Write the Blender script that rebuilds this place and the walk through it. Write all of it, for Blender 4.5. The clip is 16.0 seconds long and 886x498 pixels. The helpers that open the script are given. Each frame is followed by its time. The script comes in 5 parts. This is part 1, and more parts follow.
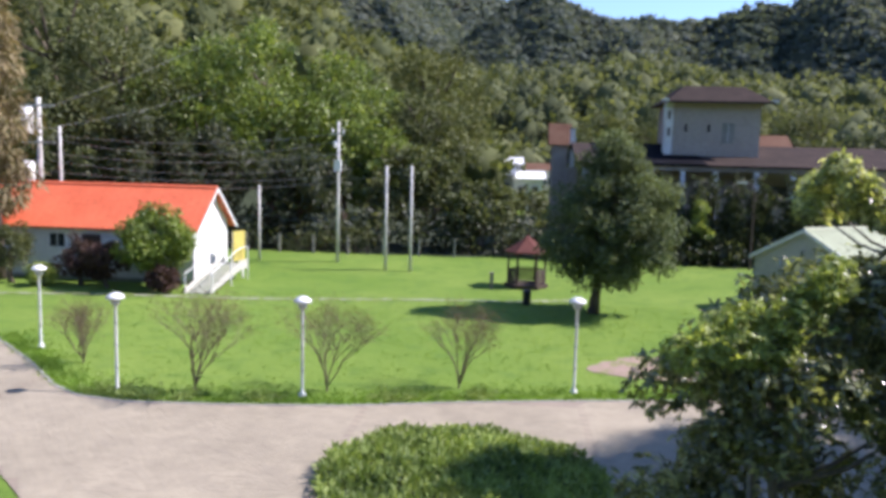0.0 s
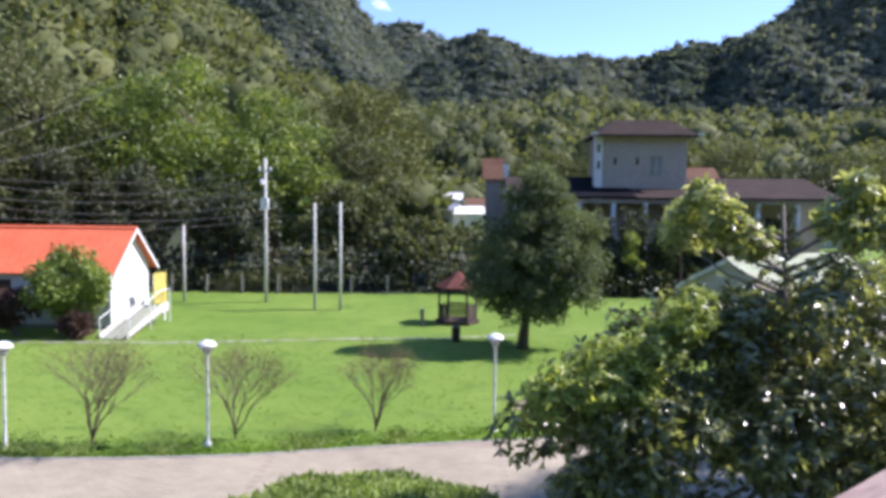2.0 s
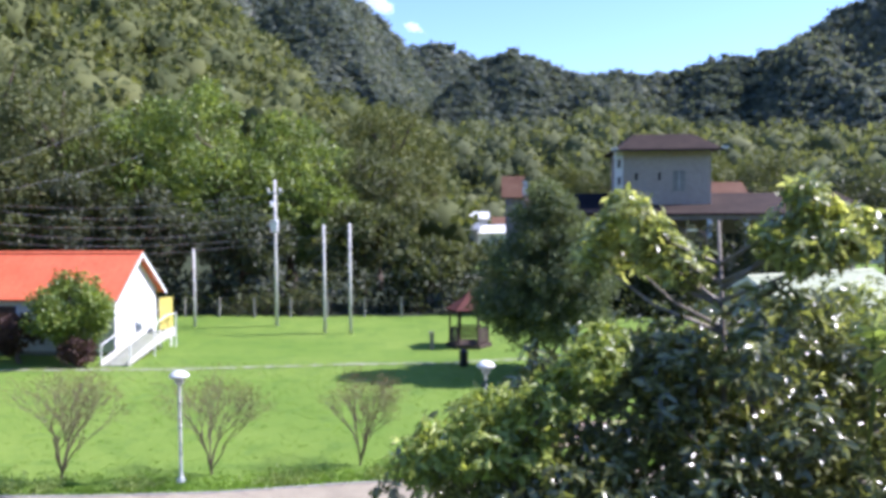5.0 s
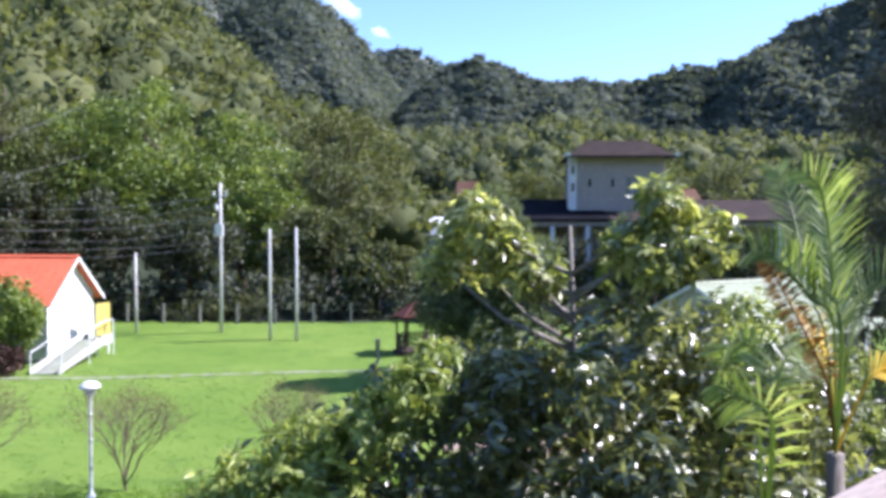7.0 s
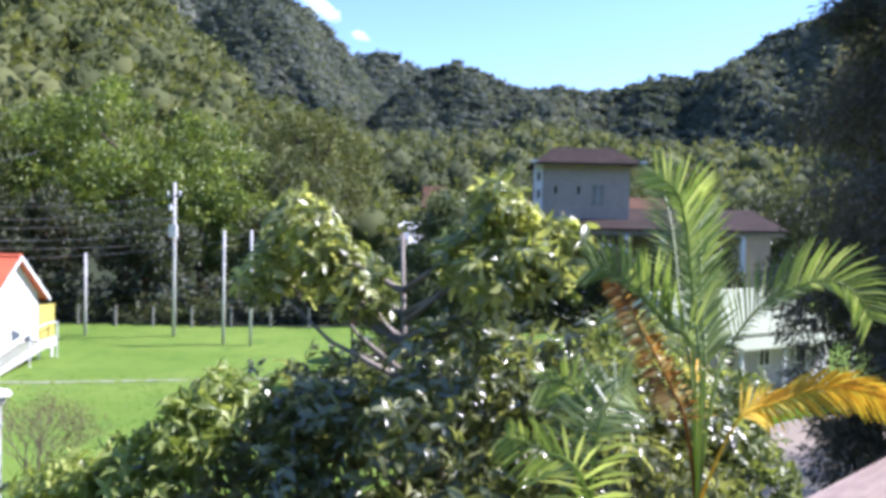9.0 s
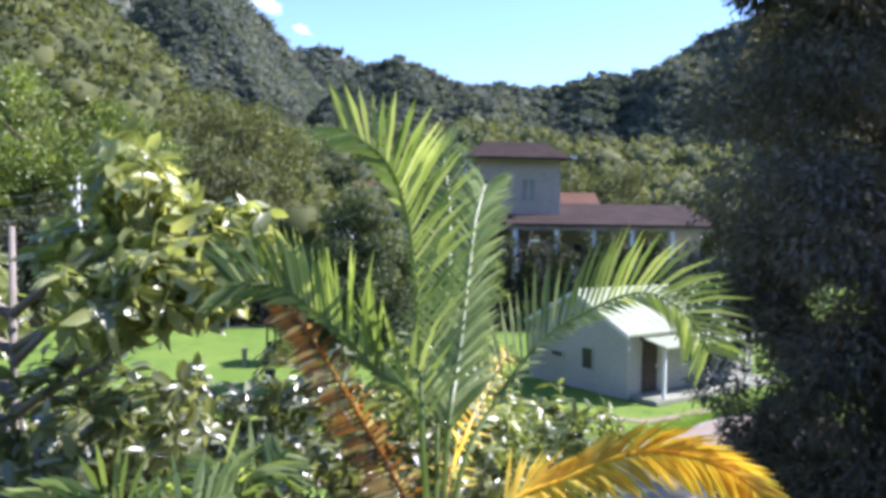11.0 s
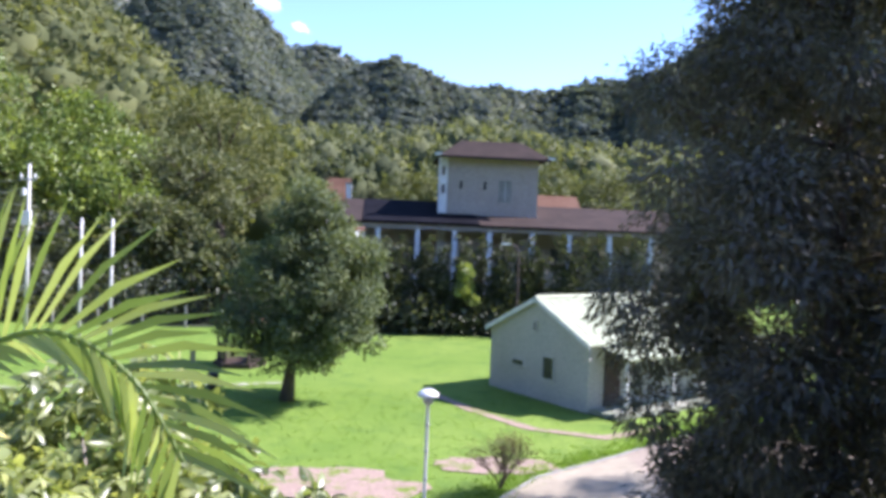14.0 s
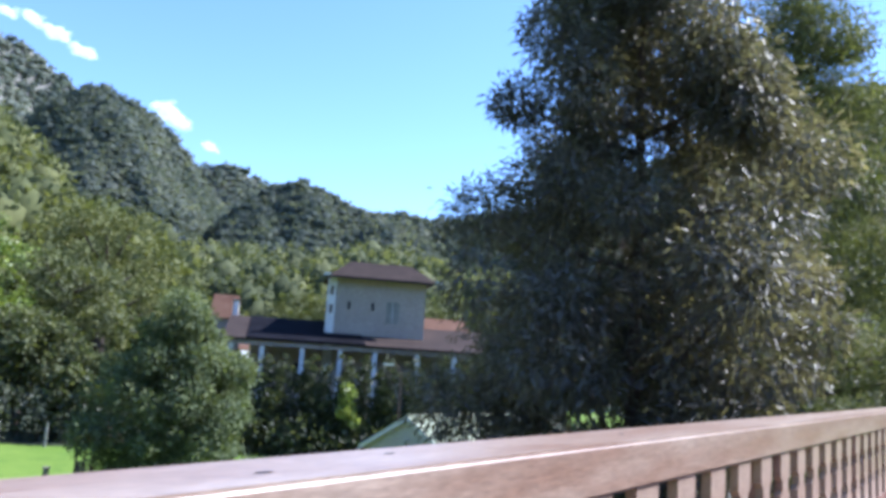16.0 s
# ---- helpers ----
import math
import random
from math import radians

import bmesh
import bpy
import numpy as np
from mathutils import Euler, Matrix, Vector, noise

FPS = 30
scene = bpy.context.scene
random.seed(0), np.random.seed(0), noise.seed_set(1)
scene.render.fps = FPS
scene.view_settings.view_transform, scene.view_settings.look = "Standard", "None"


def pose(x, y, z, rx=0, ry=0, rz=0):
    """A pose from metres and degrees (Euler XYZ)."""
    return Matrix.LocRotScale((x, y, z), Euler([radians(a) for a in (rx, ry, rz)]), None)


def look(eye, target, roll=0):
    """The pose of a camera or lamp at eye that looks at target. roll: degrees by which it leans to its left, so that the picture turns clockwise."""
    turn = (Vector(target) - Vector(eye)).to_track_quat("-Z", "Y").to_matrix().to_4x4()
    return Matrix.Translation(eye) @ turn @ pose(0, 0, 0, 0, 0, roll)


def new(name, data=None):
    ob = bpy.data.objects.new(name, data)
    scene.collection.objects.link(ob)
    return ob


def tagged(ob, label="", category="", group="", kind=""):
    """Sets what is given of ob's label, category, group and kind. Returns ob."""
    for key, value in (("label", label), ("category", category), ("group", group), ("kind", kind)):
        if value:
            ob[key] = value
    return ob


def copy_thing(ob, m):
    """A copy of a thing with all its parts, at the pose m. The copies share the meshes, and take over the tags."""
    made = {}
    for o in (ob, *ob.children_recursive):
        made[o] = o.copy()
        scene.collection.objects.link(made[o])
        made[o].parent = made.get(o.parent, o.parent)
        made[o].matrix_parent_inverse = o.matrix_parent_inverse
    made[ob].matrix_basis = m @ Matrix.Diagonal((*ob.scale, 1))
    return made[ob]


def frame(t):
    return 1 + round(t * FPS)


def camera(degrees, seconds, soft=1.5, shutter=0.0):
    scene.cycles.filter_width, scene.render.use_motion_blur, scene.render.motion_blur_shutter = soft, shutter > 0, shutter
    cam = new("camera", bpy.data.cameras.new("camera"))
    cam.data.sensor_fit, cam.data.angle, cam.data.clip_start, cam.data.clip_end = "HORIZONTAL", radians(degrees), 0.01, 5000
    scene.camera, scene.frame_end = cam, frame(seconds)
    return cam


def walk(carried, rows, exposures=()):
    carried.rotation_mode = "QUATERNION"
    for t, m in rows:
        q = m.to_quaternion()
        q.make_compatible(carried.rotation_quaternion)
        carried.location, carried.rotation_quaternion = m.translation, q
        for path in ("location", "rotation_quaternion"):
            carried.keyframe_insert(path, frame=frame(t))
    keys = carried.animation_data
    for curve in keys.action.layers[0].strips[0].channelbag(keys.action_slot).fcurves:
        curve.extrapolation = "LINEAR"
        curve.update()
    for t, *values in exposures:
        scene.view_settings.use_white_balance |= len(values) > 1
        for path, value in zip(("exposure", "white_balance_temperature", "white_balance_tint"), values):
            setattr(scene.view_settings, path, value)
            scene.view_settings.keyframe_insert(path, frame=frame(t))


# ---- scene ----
cam = camera(59.0, 16.0, 4.0)
PATH = [
    (0, (0.062, 0.654, 5.904), (-0.108, 2.634, 5.684), 1.4),
    (0.5, (0.262, 0.807, 5.899), (0.133, 2.793, 5.704), 1.2),
    (1, (0.447, 0.982, 5.885), (0.362, 2.972, 5.715), 1.0),
    (1.5, (0.636, 1.151, 5.879), (0.584, 3.145, 5.732), 0.8),
    (2, (0.886, 1.246, 5.877), (0.848, 3.241, 5.751), 0.5),
    (2.5, (1.065, 1.437, 5.879), (1.017, 3.433, 5.769), 0.2),
    (3, (1.242, 1.629, 5.889), (1.152, 3.625, 5.793), 0.1),
    (5.5, (2.232, 2.533, 5.874), (2.103, 4.527, 5.798), -0.4),
    (6, (2.410, 2.680, 5.878), (2.320, 4.677, 5.802), -0.4),
    (6.5, (2.636, 2.860, 5.871), (2.571, 4.858, 5.799), -0.2),
    (7, (2.882, 2.980, 5.862), (2.839, 4.978, 5.799), 0.0),
    (7.5, (3.093, 3.150, 5.869), (3.063, 5.149, 5.812), 0.2),
    (8, (3.323, 3.289, 5.865), (3.310, 5.289, 5.815), 0.6),
    (10.5, (4.450, 4.646, 5.900), (4.560, 6.642, 5.848), 0.8),
    (11, (4.776, 4.991, 5.876), (4.933, 6.984, 5.818), 0.8),
    (11.5, (4.983, 5.233, 5.837), (5.151, 7.225, 5.775), 1.0),
    (12, (5.170, 5.402, 5.815), (5.359, 7.392, 5.748), 1.8),
    (12.5, (5.406, 5.615, 5.792), (5.593, 7.605, 5.728), 1.6),
    (13, (5.681, 5.862, 5.806), (5.854, 7.854, 5.742), 1.6),
    (13.5, (5.943, 6.098, 5.820), (6.106, 8.090, 5.757), 2.0),
    (14, (6.180, 6.282, 5.850), (6.352, 8.274, 5.797), 2.3),
    (14.5, (6.412, 6.370, 5.868), (6.609, 8.360, 5.845), 2.8),
    (15, (6.600, 6.110, 5.858), (6.838, 8.095, 5.897), 3.4),
    (15.5, (6.786, 5.636, 5.816), (7.081, 7.609, 5.958), 3.8),
    (16, (7.114, 5.486, 5.650), (7.506, 7.428, 5.927), 3.7),
]
walk(cam, [(t, look(eye, target, roll)) for t, eye, target, roll in PATH],
     exposures=[(0, 1.18, 6080, 22), (3, 1.35, 5850, 24), (8, 1.52, 5680, 23), (12, 1.66, 5800, 25), (14, 1.72, 5850, 25), (15, 1.7, 5750, 23), (16, 1.62, 5450, 17)])

# ---- light ----
SUN_AZ, SUN_EL = radians(82), radians(44)
world = bpy.data.worlds.new("sky")
scene.world = world
world.use_nodes = True
wn = world.node_tree
sky = wn.nodes.new("ShaderNodeTexSky")
sky.sky_type, sky.sun_disc = "NISHITA", False
sky.sun_elevation, sky.sun_rotation = SUN_EL, SUN_AZ
sky.air_density, sky.dust_density, sky.ozone_density = 0.85, 0.0, 4.0
wn.links.new(sky.outputs[0], wn.nodes["Background"].inputs[0])
wn.nodes["Background"].inputs[1].default_value = 0.118
sun_dir = Vector((math.cos(SUN_EL) * math.sin(SUN_AZ), math.cos(SUN_EL) * math.cos(SUN_AZ), math.sin(SUN_EL)))
sun = new("sun", bpy.data.lights.new("sun", "SUN"))
sun.data.energy, sun.data.angle, sun.data.color = 4.2, radians(0.55), (1.0, 0.95, 0.86)
sun.matrix_world = look(sun_dir * 60, (0, 0, 0))

# ---- materials ----
def ramp_of(nt, fac, stops):
    r = nt.nodes.new("ShaderNodeValToRGB")
    el = r.color_ramp.elements
    while len(el) < len(stops):
        el.new(0.5)
    for e, (p, c) in zip(el, stops):
        e.position, e.color = p, (*c, 1)
    nt.links.new(fac, r.inputs[0])
    return r.outputs[0]


def mixed(nt, fac, a, b, mode="MIX"):
    m = nt.nodes.new("ShaderNodeMix")
    m.data_type, m.blend_type = "RGBA", mode
    for sock, v in ((m.inputs[0], fac), (m.inputs[6], a), (m.inputs[7], b)):
        if isinstance(v, (int, float)):
            sock.default_value = v
        elif isinstance(v, tuple):
            sock.default_value = (*v, 1)
        else:
            nt.links.new(v, sock)
    return m.outputs[2]


def noise_of(nt, scale, detail=4, rough=0.6, vec=None, stretch=None):
    n = nt.nodes.new("ShaderNodeTexNoise")
    n.inputs["Scale"].default_value, n.inputs["Detail"].default_value, n.inputs["Roughness"].default_value = scale, detail, rough
    if vec is None:
        tc = nt.nodes.new("ShaderNodeTexCoord")
        vec = tc.outputs["Object"]
    if stretch:
        mp = nt.nodes.new("ShaderNodeMapping")
        mp.inputs["Scale"].default_value = stretch
        nt.links.new(vec, mp.inputs[0])
        vec = mp.outputs[0]
    nt.links.new(vec, n.inputs["Vector"])
    return n.outputs["Fac"]


def base_mat(name, rough=0.7, metal=0.0, spec=0.4):
    m = bpy.data.materials.new(name)
    m.use_nodes = True
    b = m.node_tree.nodes["Principled BSDF"]
    b.inputs["Roughness"].default_value, b.inputs["Metallic"].default_value = rough, metal
    b.inputs["Specular IOR Level"].default_value = spec
    return m, m.node_tree, b


def bump_to(nt, b, height, strength, dist):
    bp = nt.nodes.new("ShaderNodeBump")
    bp.inputs["Strength"].default_value, bp.inputs["Distance"].default_value = strength, dist
    nt.links.new(height, bp.inputs["Height"])
    nt.links.new(bp.outputs[0], b.inputs["Normal"])


def surface(name, a, c, scale=3.0, fine=40.0, rough=0.7, metal=0.0, bump=0.25, dist=0.01, spec=0.4, stretch=None, vary=0.0):
    """Two tones mixed by a broad and a fine noise, with fine relief."""
    m, nt, b = base_mat(name, rough, metal, spec)
    n1, n2 = noise_of(nt, scale, 5, stretch=stretch), noise_of(nt, fine, 3, stretch=stretch)
    col = mixed(nt, ramp_of(nt, n1, [(0.35, (0, 0, 0)), (0.68, (1, 1, 1))]), a, c)
    shade = ramp_of(nt, n2, [(0.3, (0.72, 0.72, 0.72)), (0.7, (1.12, 1.12, 1.12))])
    col = mixed(nt, 1.0, col, shade, "MULTIPLY")
    if vary:
        oi = nt.nodes.new("ShaderNodeObjectInfo")
        lo, hi = 1 - vary, 1 + vary
        col = mixed(nt, 1.0, col, ramp_of(nt, oi.outputs["Random"], [(0, (lo,) * 3), (1, (hi,) * 3)]), "MULTIPLY")
    nt.links.new(col, b.inputs["Base Color"])
    bump_to(nt, b, n2, bump, dist)
    return m


def foliage(name, dark, mid, light, rough=0.5, clear=0.25, spec=0.4, patch=0.25, low=0.62, high=1.25):
    """Leaves: tone by leaf and by broad patches, some light passing through."""
    m, nt, b = base_mat(name, rough, 0, spec)
    geo = nt.nodes.new("ShaderNodeNewGeometry")
    col = ramp_of(nt, geo.outputs["Random Per Island"], [(0.0, dark), (0.55, mid), (1.0, light)])
    n = ramp_of(nt, noise_of(nt, patch, 3), [(0.34, (low, low * 1.06, low)), (0.66, (high, high * 0.96, high * 0.88))])
    col = mixed(nt, 1.0, col, n, "MULTIPLY")
    nt.links.new(col, b.inputs["Base Color"])
    tr = nt.nodes.new("ShaderNodeBsdfTranslucent")
    nt.links.new(mixed(nt, 1.0, col, (1.55, 1.55, 0.72), "MULTIPLY"), tr.inputs[0])
    ms = nt.nodes.new("ShaderNodeMixShader")
    ms.inputs[0].default_value = clear
    nt.links.new(b.outputs[0], ms.inputs[1])
    nt.links.new(tr.outputs[0], ms.inputs[2])
    nt.links.new(ms.outputs[0], nt.nodes["Material Output"].inputs[0])
    return m


def lawn_material():
    m, nt, b = base_mat("lawn_grass", 0.9, 0, 0.15)
    n1, n2, n3 = noise_of(nt, 0.12, 4), noise_of(nt, 1.1, 5), noise_of(nt, 14, 3)
    col = mixed(nt, ramp_of(nt, n1, [(0.38, (0, 0, 0)), (0.64, (1, 1, 1))]), (0.122, 0.2, 0.03), (0.17, 0.245, 0.045))
    col = mixed(nt, ramp_of(nt, n2, [(0.5, (0, 0, 0)), (0.75, (0.75,) * 3)]), col, (0.07, 0.14, 0.026))
    col = mixed(nt, 1.0, col, ramp_of(nt, n3, [(0.3, (0.72, 0.74, 0.72)), (0.7, (1.18, 1.16, 1.15))]), "MULTIPLY")
    nt.links.new(col, b.inputs["Base Color"])
    bump_to(nt, b, n3, 0.7, 0.05)
    return m


M_LAWN = lawn_material()
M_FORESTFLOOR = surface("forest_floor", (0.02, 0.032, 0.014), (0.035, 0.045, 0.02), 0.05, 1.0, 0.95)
def paving_material(name, a, c, tone):
    """Stone in two broad tones with fine grain, laid out in the world so that no two stones repeat."""
    m, nt, b = base_mat(name, 0.88, 0, 0.3)
    pos = nt.nodes.new("ShaderNodeNewGeometry")
    n1, n2, n3 = (noise_of(nt, s, 4, 0.6, pos.outputs["Position"]) for s in (0.3, 1.7, 34))
    col = mixed(nt, ramp_of(nt, n1, [(0.35, (0, 0, 0)), (0.66, (1, 1, 1))]), a, c)
    col = mixed(nt, 1.0, col, ramp_of(nt, n2, [(0.3, (0.86, 0.86, 0.87)), (0.7, (1.06, 1.06, 1.05))]), "MULTIPLY")
    col = mixed(nt, 1.0, col, ramp_of(nt, n3, [(0.3, (0.88,) * 3), (0.7, (1.08,) * 3)]), "MULTIPLY")
    oi = nt.nodes.new("ShaderNodeObjectInfo")
    lo, hi = 1 - tone, 1 + tone
    for rnd in (oi.outputs["Random"], pos.outputs["Random Per Island"]):
        col = mixed(nt, 1.0, col, ramp_of(nt, rnd, [(0, (lo,) * 3), (1, (hi,) * 3)]), "MULTIPLY")
    nt.links.new(col, b.inputs["Base Color"])
    bump_to(nt, b, n3, 0.3, 0.006)
    return m


M_PAVER = paving_material("paving_stone", (0.29, 0.248, 0.18), (0.36, 0.308, 0.225), 0.045)
M_JOINT = paving_material("paving_joint", (0.25, 0.2, 0.15), (0.3, 0.245, 0.19), 0.02)


def worn(name, bare, grass, amount, scale=1.6):
    """Bare ground or concrete with grass growing into it."""
    m, nt, b = base_mat(name, 0.95, 0, 0.1)
    n1, n2 = noise_of(nt, scale, 6, 0.7), noise_of(nt, 16, 3)
    col = mixed(nt, ramp_of(nt, n1, [(amount - 0.07, (0, 0, 0)), (amount + 0.07, (1, 1, 1))]), bare, grass)
    col = mixed(nt, 1.0, col, ramp_of(nt, n2, [(0.3, (0.7, 0.7, 0.7)), (0.7, (1.15, 1.15, 1.15))]), "MULTIPLY")
    nt.links.new(col, b.inputs["Base Color"])
    bump_to(nt, b, n2, 0.6, 0.03)
    return m


M_DIRT = worn("pink_gravel", (0.32, 0.235, 0.19), (0.14, 0.2, 0.03), 0.57)
M_PATH = worn("mossy_concrete_path", (0.33, 0.33, 0.25), (0.17, 0.23, 0.045), 0.52, 2.2)
M_CONC = surface("pale_concrete", (0.33, 0.33, 0.27), (0.24, 0.26, 0.18), 1.2, 30, 0.9)
M_KERB = surface("kerb_stone", (0.3, 0.29, 0.26), (0.2, 0.2, 0.17), 2, 30, 0.9)
M_WHITE = surface("white_wall_paint", (0.78, 0.78, 0.76), (0.68, 0.68, 0.66), 0.8, 14, 0.7, bump=0.1)
M_WHITEMETAL = surface("white_enamel", (0.8, 0.8, 0.79), (0.7, 0.7, 0.68), 4, 30, 0.4, bump=0.05)
M_CREAM = surface("cream_boards", (0.52, 0.5, 0.45), (0.44, 0.43, 0.385), 0.9, 12, 0.75, bump=0.15)
M_ORANGE = surface("orange_red_roof_paint", (0.8, 0.19, 0.085), (0.7, 0.14, 0.06), 0.7, 10, 0.55, bump=0.12)
M_PALEROOF = surface("pale_green_roof_sheet", (0.33, 0.36, 0.235), (0.28, 0.31, 0.2), 0.8, 14, 0.6, bump=0.1, spec=0.25)
M_GLASS = surface("dark_window_glass", (0.025, 0.03, 0.032), (0.05, 0.055, 0.06), 1, 6, 0.2, spec=0.3, bump=0.02)
M_DARKWOOD = surface("dark_timber", (0.045, 0.03, 0.025), (0.08, 0.052, 0.04), 3, 30, 0.7)
M_YELLOW = surface("yellow_board_paint", (0.6, 0.5, 0.13), (0.5, 0.42, 0.1), 1.5, 20, 0.6)
M_POLE = surface("grey_concrete_pole", (0.62, 0.61, 0.58), (0.46, 0.455, 0.43), 2, 25, 0.85)
M_CABLE = surface("black_cable", (0.22, 0.22, 0.22), (0.3, 0.3, 0.3), 3, 30, 0.6)
M_REDTILE = surface("red_roof_tile", (0.15, 0.06, 0.048), (0.11, 0.045, 0.038), 1.2, 12, 0.85, spec=0.1)
M_BROWNROOF = surface("brown_roof_shingle", (0.046, 0.036, 0.032), (0.066, 0.049, 0.043), 0.8, 9, 0.95, spec=0.05)
M_BLACKROOF = surface("black_solar_roof", (0.008, 0.008, 0.011), (0.014, 0.014, 0.018), 0.8, 9, 0.9, spec=0.03)
M_TERRA = surface("terracotta_roof", (0.13, 0.07, 0.048), (0.18, 0.108, 0.075), 0.8, 9, 0.95, spec=0.05)
M_STUCCO = surface("grey_beige_stucco", (0.42, 0.36, 0.305), (0.36, 0.31, 0.265), 0.5, 9, 0.9)
M_BLACK = surface("black_plastic", (0.015, 0.015, 0.015), (0.03, 0.03, 0.03), 3, 30, 0.5)
M_BARK = surface("brown_bark", (0.085, 0.06, 0.045), (0.14, 0.11, 0.085), 2, 18, 0.95, bump=0.9, dist=0.03, stretch=(1, 1, 0.25))
M_GREYBARK = surface("grey_bark", (0.2, 0.17, 0.14), (0.28, 0.25, 0.21), 4, 30, 0.9, bump=0.5, stretch=(1, 1, 0.3))
M_TWIG = surface("brown_twig_bark", (0.13, 0.09, 0.07), (0.2, 0.15, 0.115), 4, 30, 0.9)
M_RAIL = surface("weathered_red_brown_timber", (0.27, 0.168, 0.115), (0.42, 0.33, 0.26), 1.6, 26, 0.36, bump=0.35, dist=0.004, spec=0.7, stretch=(0.5, 3.0, 3.0))
M_RAILDARK = surface("dark_red_brown_boards", (0.2, 0.105, 0.08), (0.27, 0.15, 0.12), 2.2, 26, 0.6, stretch=(3, 3, 0.5), vary=0.2)
M_DECK = surface("deck_timber", (0.2, 0.12, 0.085), (0.28, 0.18, 0.13), 2, 24, 0.7, stretch=(0.5, 3, 3))
M_CLOUD = surface("cloud", (0.9, 0.9, 0.9), (0.85, 0.85, 0.87), 0.01, 0.05, 1.0)
# added faint glow, in place of sunlight scattered through the clouds
M_CLOUD.node_tree.nodes["Principled BSDF"].inputs["Emission Color"].default_value = (0.8, 0.9, 1.0, 1)
M_CLOUD.node_tree.nodes["Principled BSDF"].inputs["Emission Strength"].default_value = 0.35
M_CLOUD.node_tree.nodes["Principled BSDF"].inputs["Alpha"].default_value = 0.13
M_GREYMETAL = surface("galvanised_steel", (0.45, 0.46, 0.47), (0.36, 0.37, 0.38), 4, 30, 0.4, 0.6, 0.05)

def waxy(m, weight, rough):
    """A waxy coat that throws small bright glints."""
    b = m.node_tree.nodes["Principled BSDF"]
    b.inputs["Coat Weight"].default_value, b.inputs["Coat Roughness"].default_value = weight, rough


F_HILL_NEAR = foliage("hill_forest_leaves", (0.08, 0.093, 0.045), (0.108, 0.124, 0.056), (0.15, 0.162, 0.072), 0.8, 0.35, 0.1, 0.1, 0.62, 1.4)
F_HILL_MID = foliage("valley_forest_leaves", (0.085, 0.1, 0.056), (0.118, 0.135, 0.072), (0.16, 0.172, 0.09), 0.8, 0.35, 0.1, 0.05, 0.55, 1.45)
# distance haze is put into the bluish base colours of both mountain foliages
F_HILL_FAR = foliage("hazed_mountain_leaves", (0.098, 0.116, 0.112), (0.126, 0.144, 0.132), (0.16, 0.174, 0.146), 0.9, 0.4, 0.05, 0.014, 0.68, 1.28)
F_HILL_BACK = foliage("hazed_high_leaves", (0.135, 0.155, 0.15), (0.16, 0.18, 0.168), (0.19, 0.205, 0.18), 0.9, 0.4, 0.05, 0.012, 0.72, 1.2)
# mountain ground: forest green and rock, paled with the same painted haze
M_CANOPY = surface("hazed_forest_canopy", (0.075, 0.094, 0.085), (0.11, 0.128, 0.105), 0.012, 0.25, 0.95, bump=0.9, dist=1.5, spec=0.05)
M_ROCKSLOPE = surface("hazed_rocky_slope", (0.11, 0.125, 0.115), (0.22, 0.205, 0.18), 0.012, 0.15, 0.95, bump=0.9, dist=2.0, spec=0.05, stretch=(1, 1, 0.35))
F_BRIGHT = foliage("bright_broadleaf", (0.07, 0.11, 0.026), (0.16, 0.22, 0.05), (0.3, 0.36, 0.1), 0.42, 0.35, 0.4, 0.35)
F_DULL = foliage("dull_green_leaves", (0.065, 0.077, 0.037), (0.115, 0.132, 0.058), (0.18, 0.195, 0.088), 0.6, 0.3, 0.3, 0.3)
F_OLIVE = foliage("olive_leaves", (0.075, 0.09, 0.03), (0.125, 0.14, 0.045), (0.19, 0.195, 0.065), 0.6, 0.2, 0.3, 0.25)
# dark cypress green; on the understorey this colour also carries its shade
F_DARK = foliage("dark_needles_and_shaded_leaves", (0.03, 0.04, 0.026), (0.06, 0.075, 0.045), (0.12, 0.13, 0.075), 0.5, 0.35, 0.4, 0.35)
F_CONE = foliage("cypress_sprays", (0.075, 0.098, 0.056), (0.135, 0.168, 0.09), (0.2, 0.232, 0.132), 0.7, 0.3, 0.2, 0.5)
F_MAGNOLIA = foliage("glossy_leaves", (0.14, 0.165, 0.06), (0.32, 0.36, 0.14), (0.66, 0.66, 0.38), 0.32, 0.5, 0.8, 0.9)
F_GLOSSDARK = foliage("dark_glossy_leaves", (0.07, 0.084, 0.035), (0.155, 0.178, 0.07), (0.42, 0.44, 0.24), 0.28, 0.42, 0.95, 0.8)
# conifer needles lifted towards grey: veiling glare put into their colour
F_CONIFER = foliage("glare_lifted_needles", (0.08, 0.074, 0.066), (0.126, 0.117, 0.1), (0.2, 0.188, 0.152), 0.5, 0.38, 0.5, 0.3)
F_LEAFY = foliage("sunlit_broad_leaves", (0.1, 0.13, 0.042), (0.23, 0.275, 0.095), (0.46, 0.5, 0.23), 0.38, 0.42, 0.6, 0.9)
F_LIME = foliage("lime_green_leaves", (0.14, 0.185, 0.045), (0.26, 0.32, 0.085), (0.44, 0.49, 0.16), 0.4, 0.35, 0.4, 0.8)
F_PALM = foliage("palm_leaflets", (0.14, 0.21, 0.07), (0.26, 0.34, 0.12), (0.47, 0.54, 0.25), 0.4, 0.5, 0.5, 1.2)
F_PALMDRY = foliage("dry_palm_leaflets", (0.16, 0.075, 0.04), (0.32, 0.14, 0.045), (0.56, 0.42, 0.28), 0.6, 0.35, 0.3, 2.0)
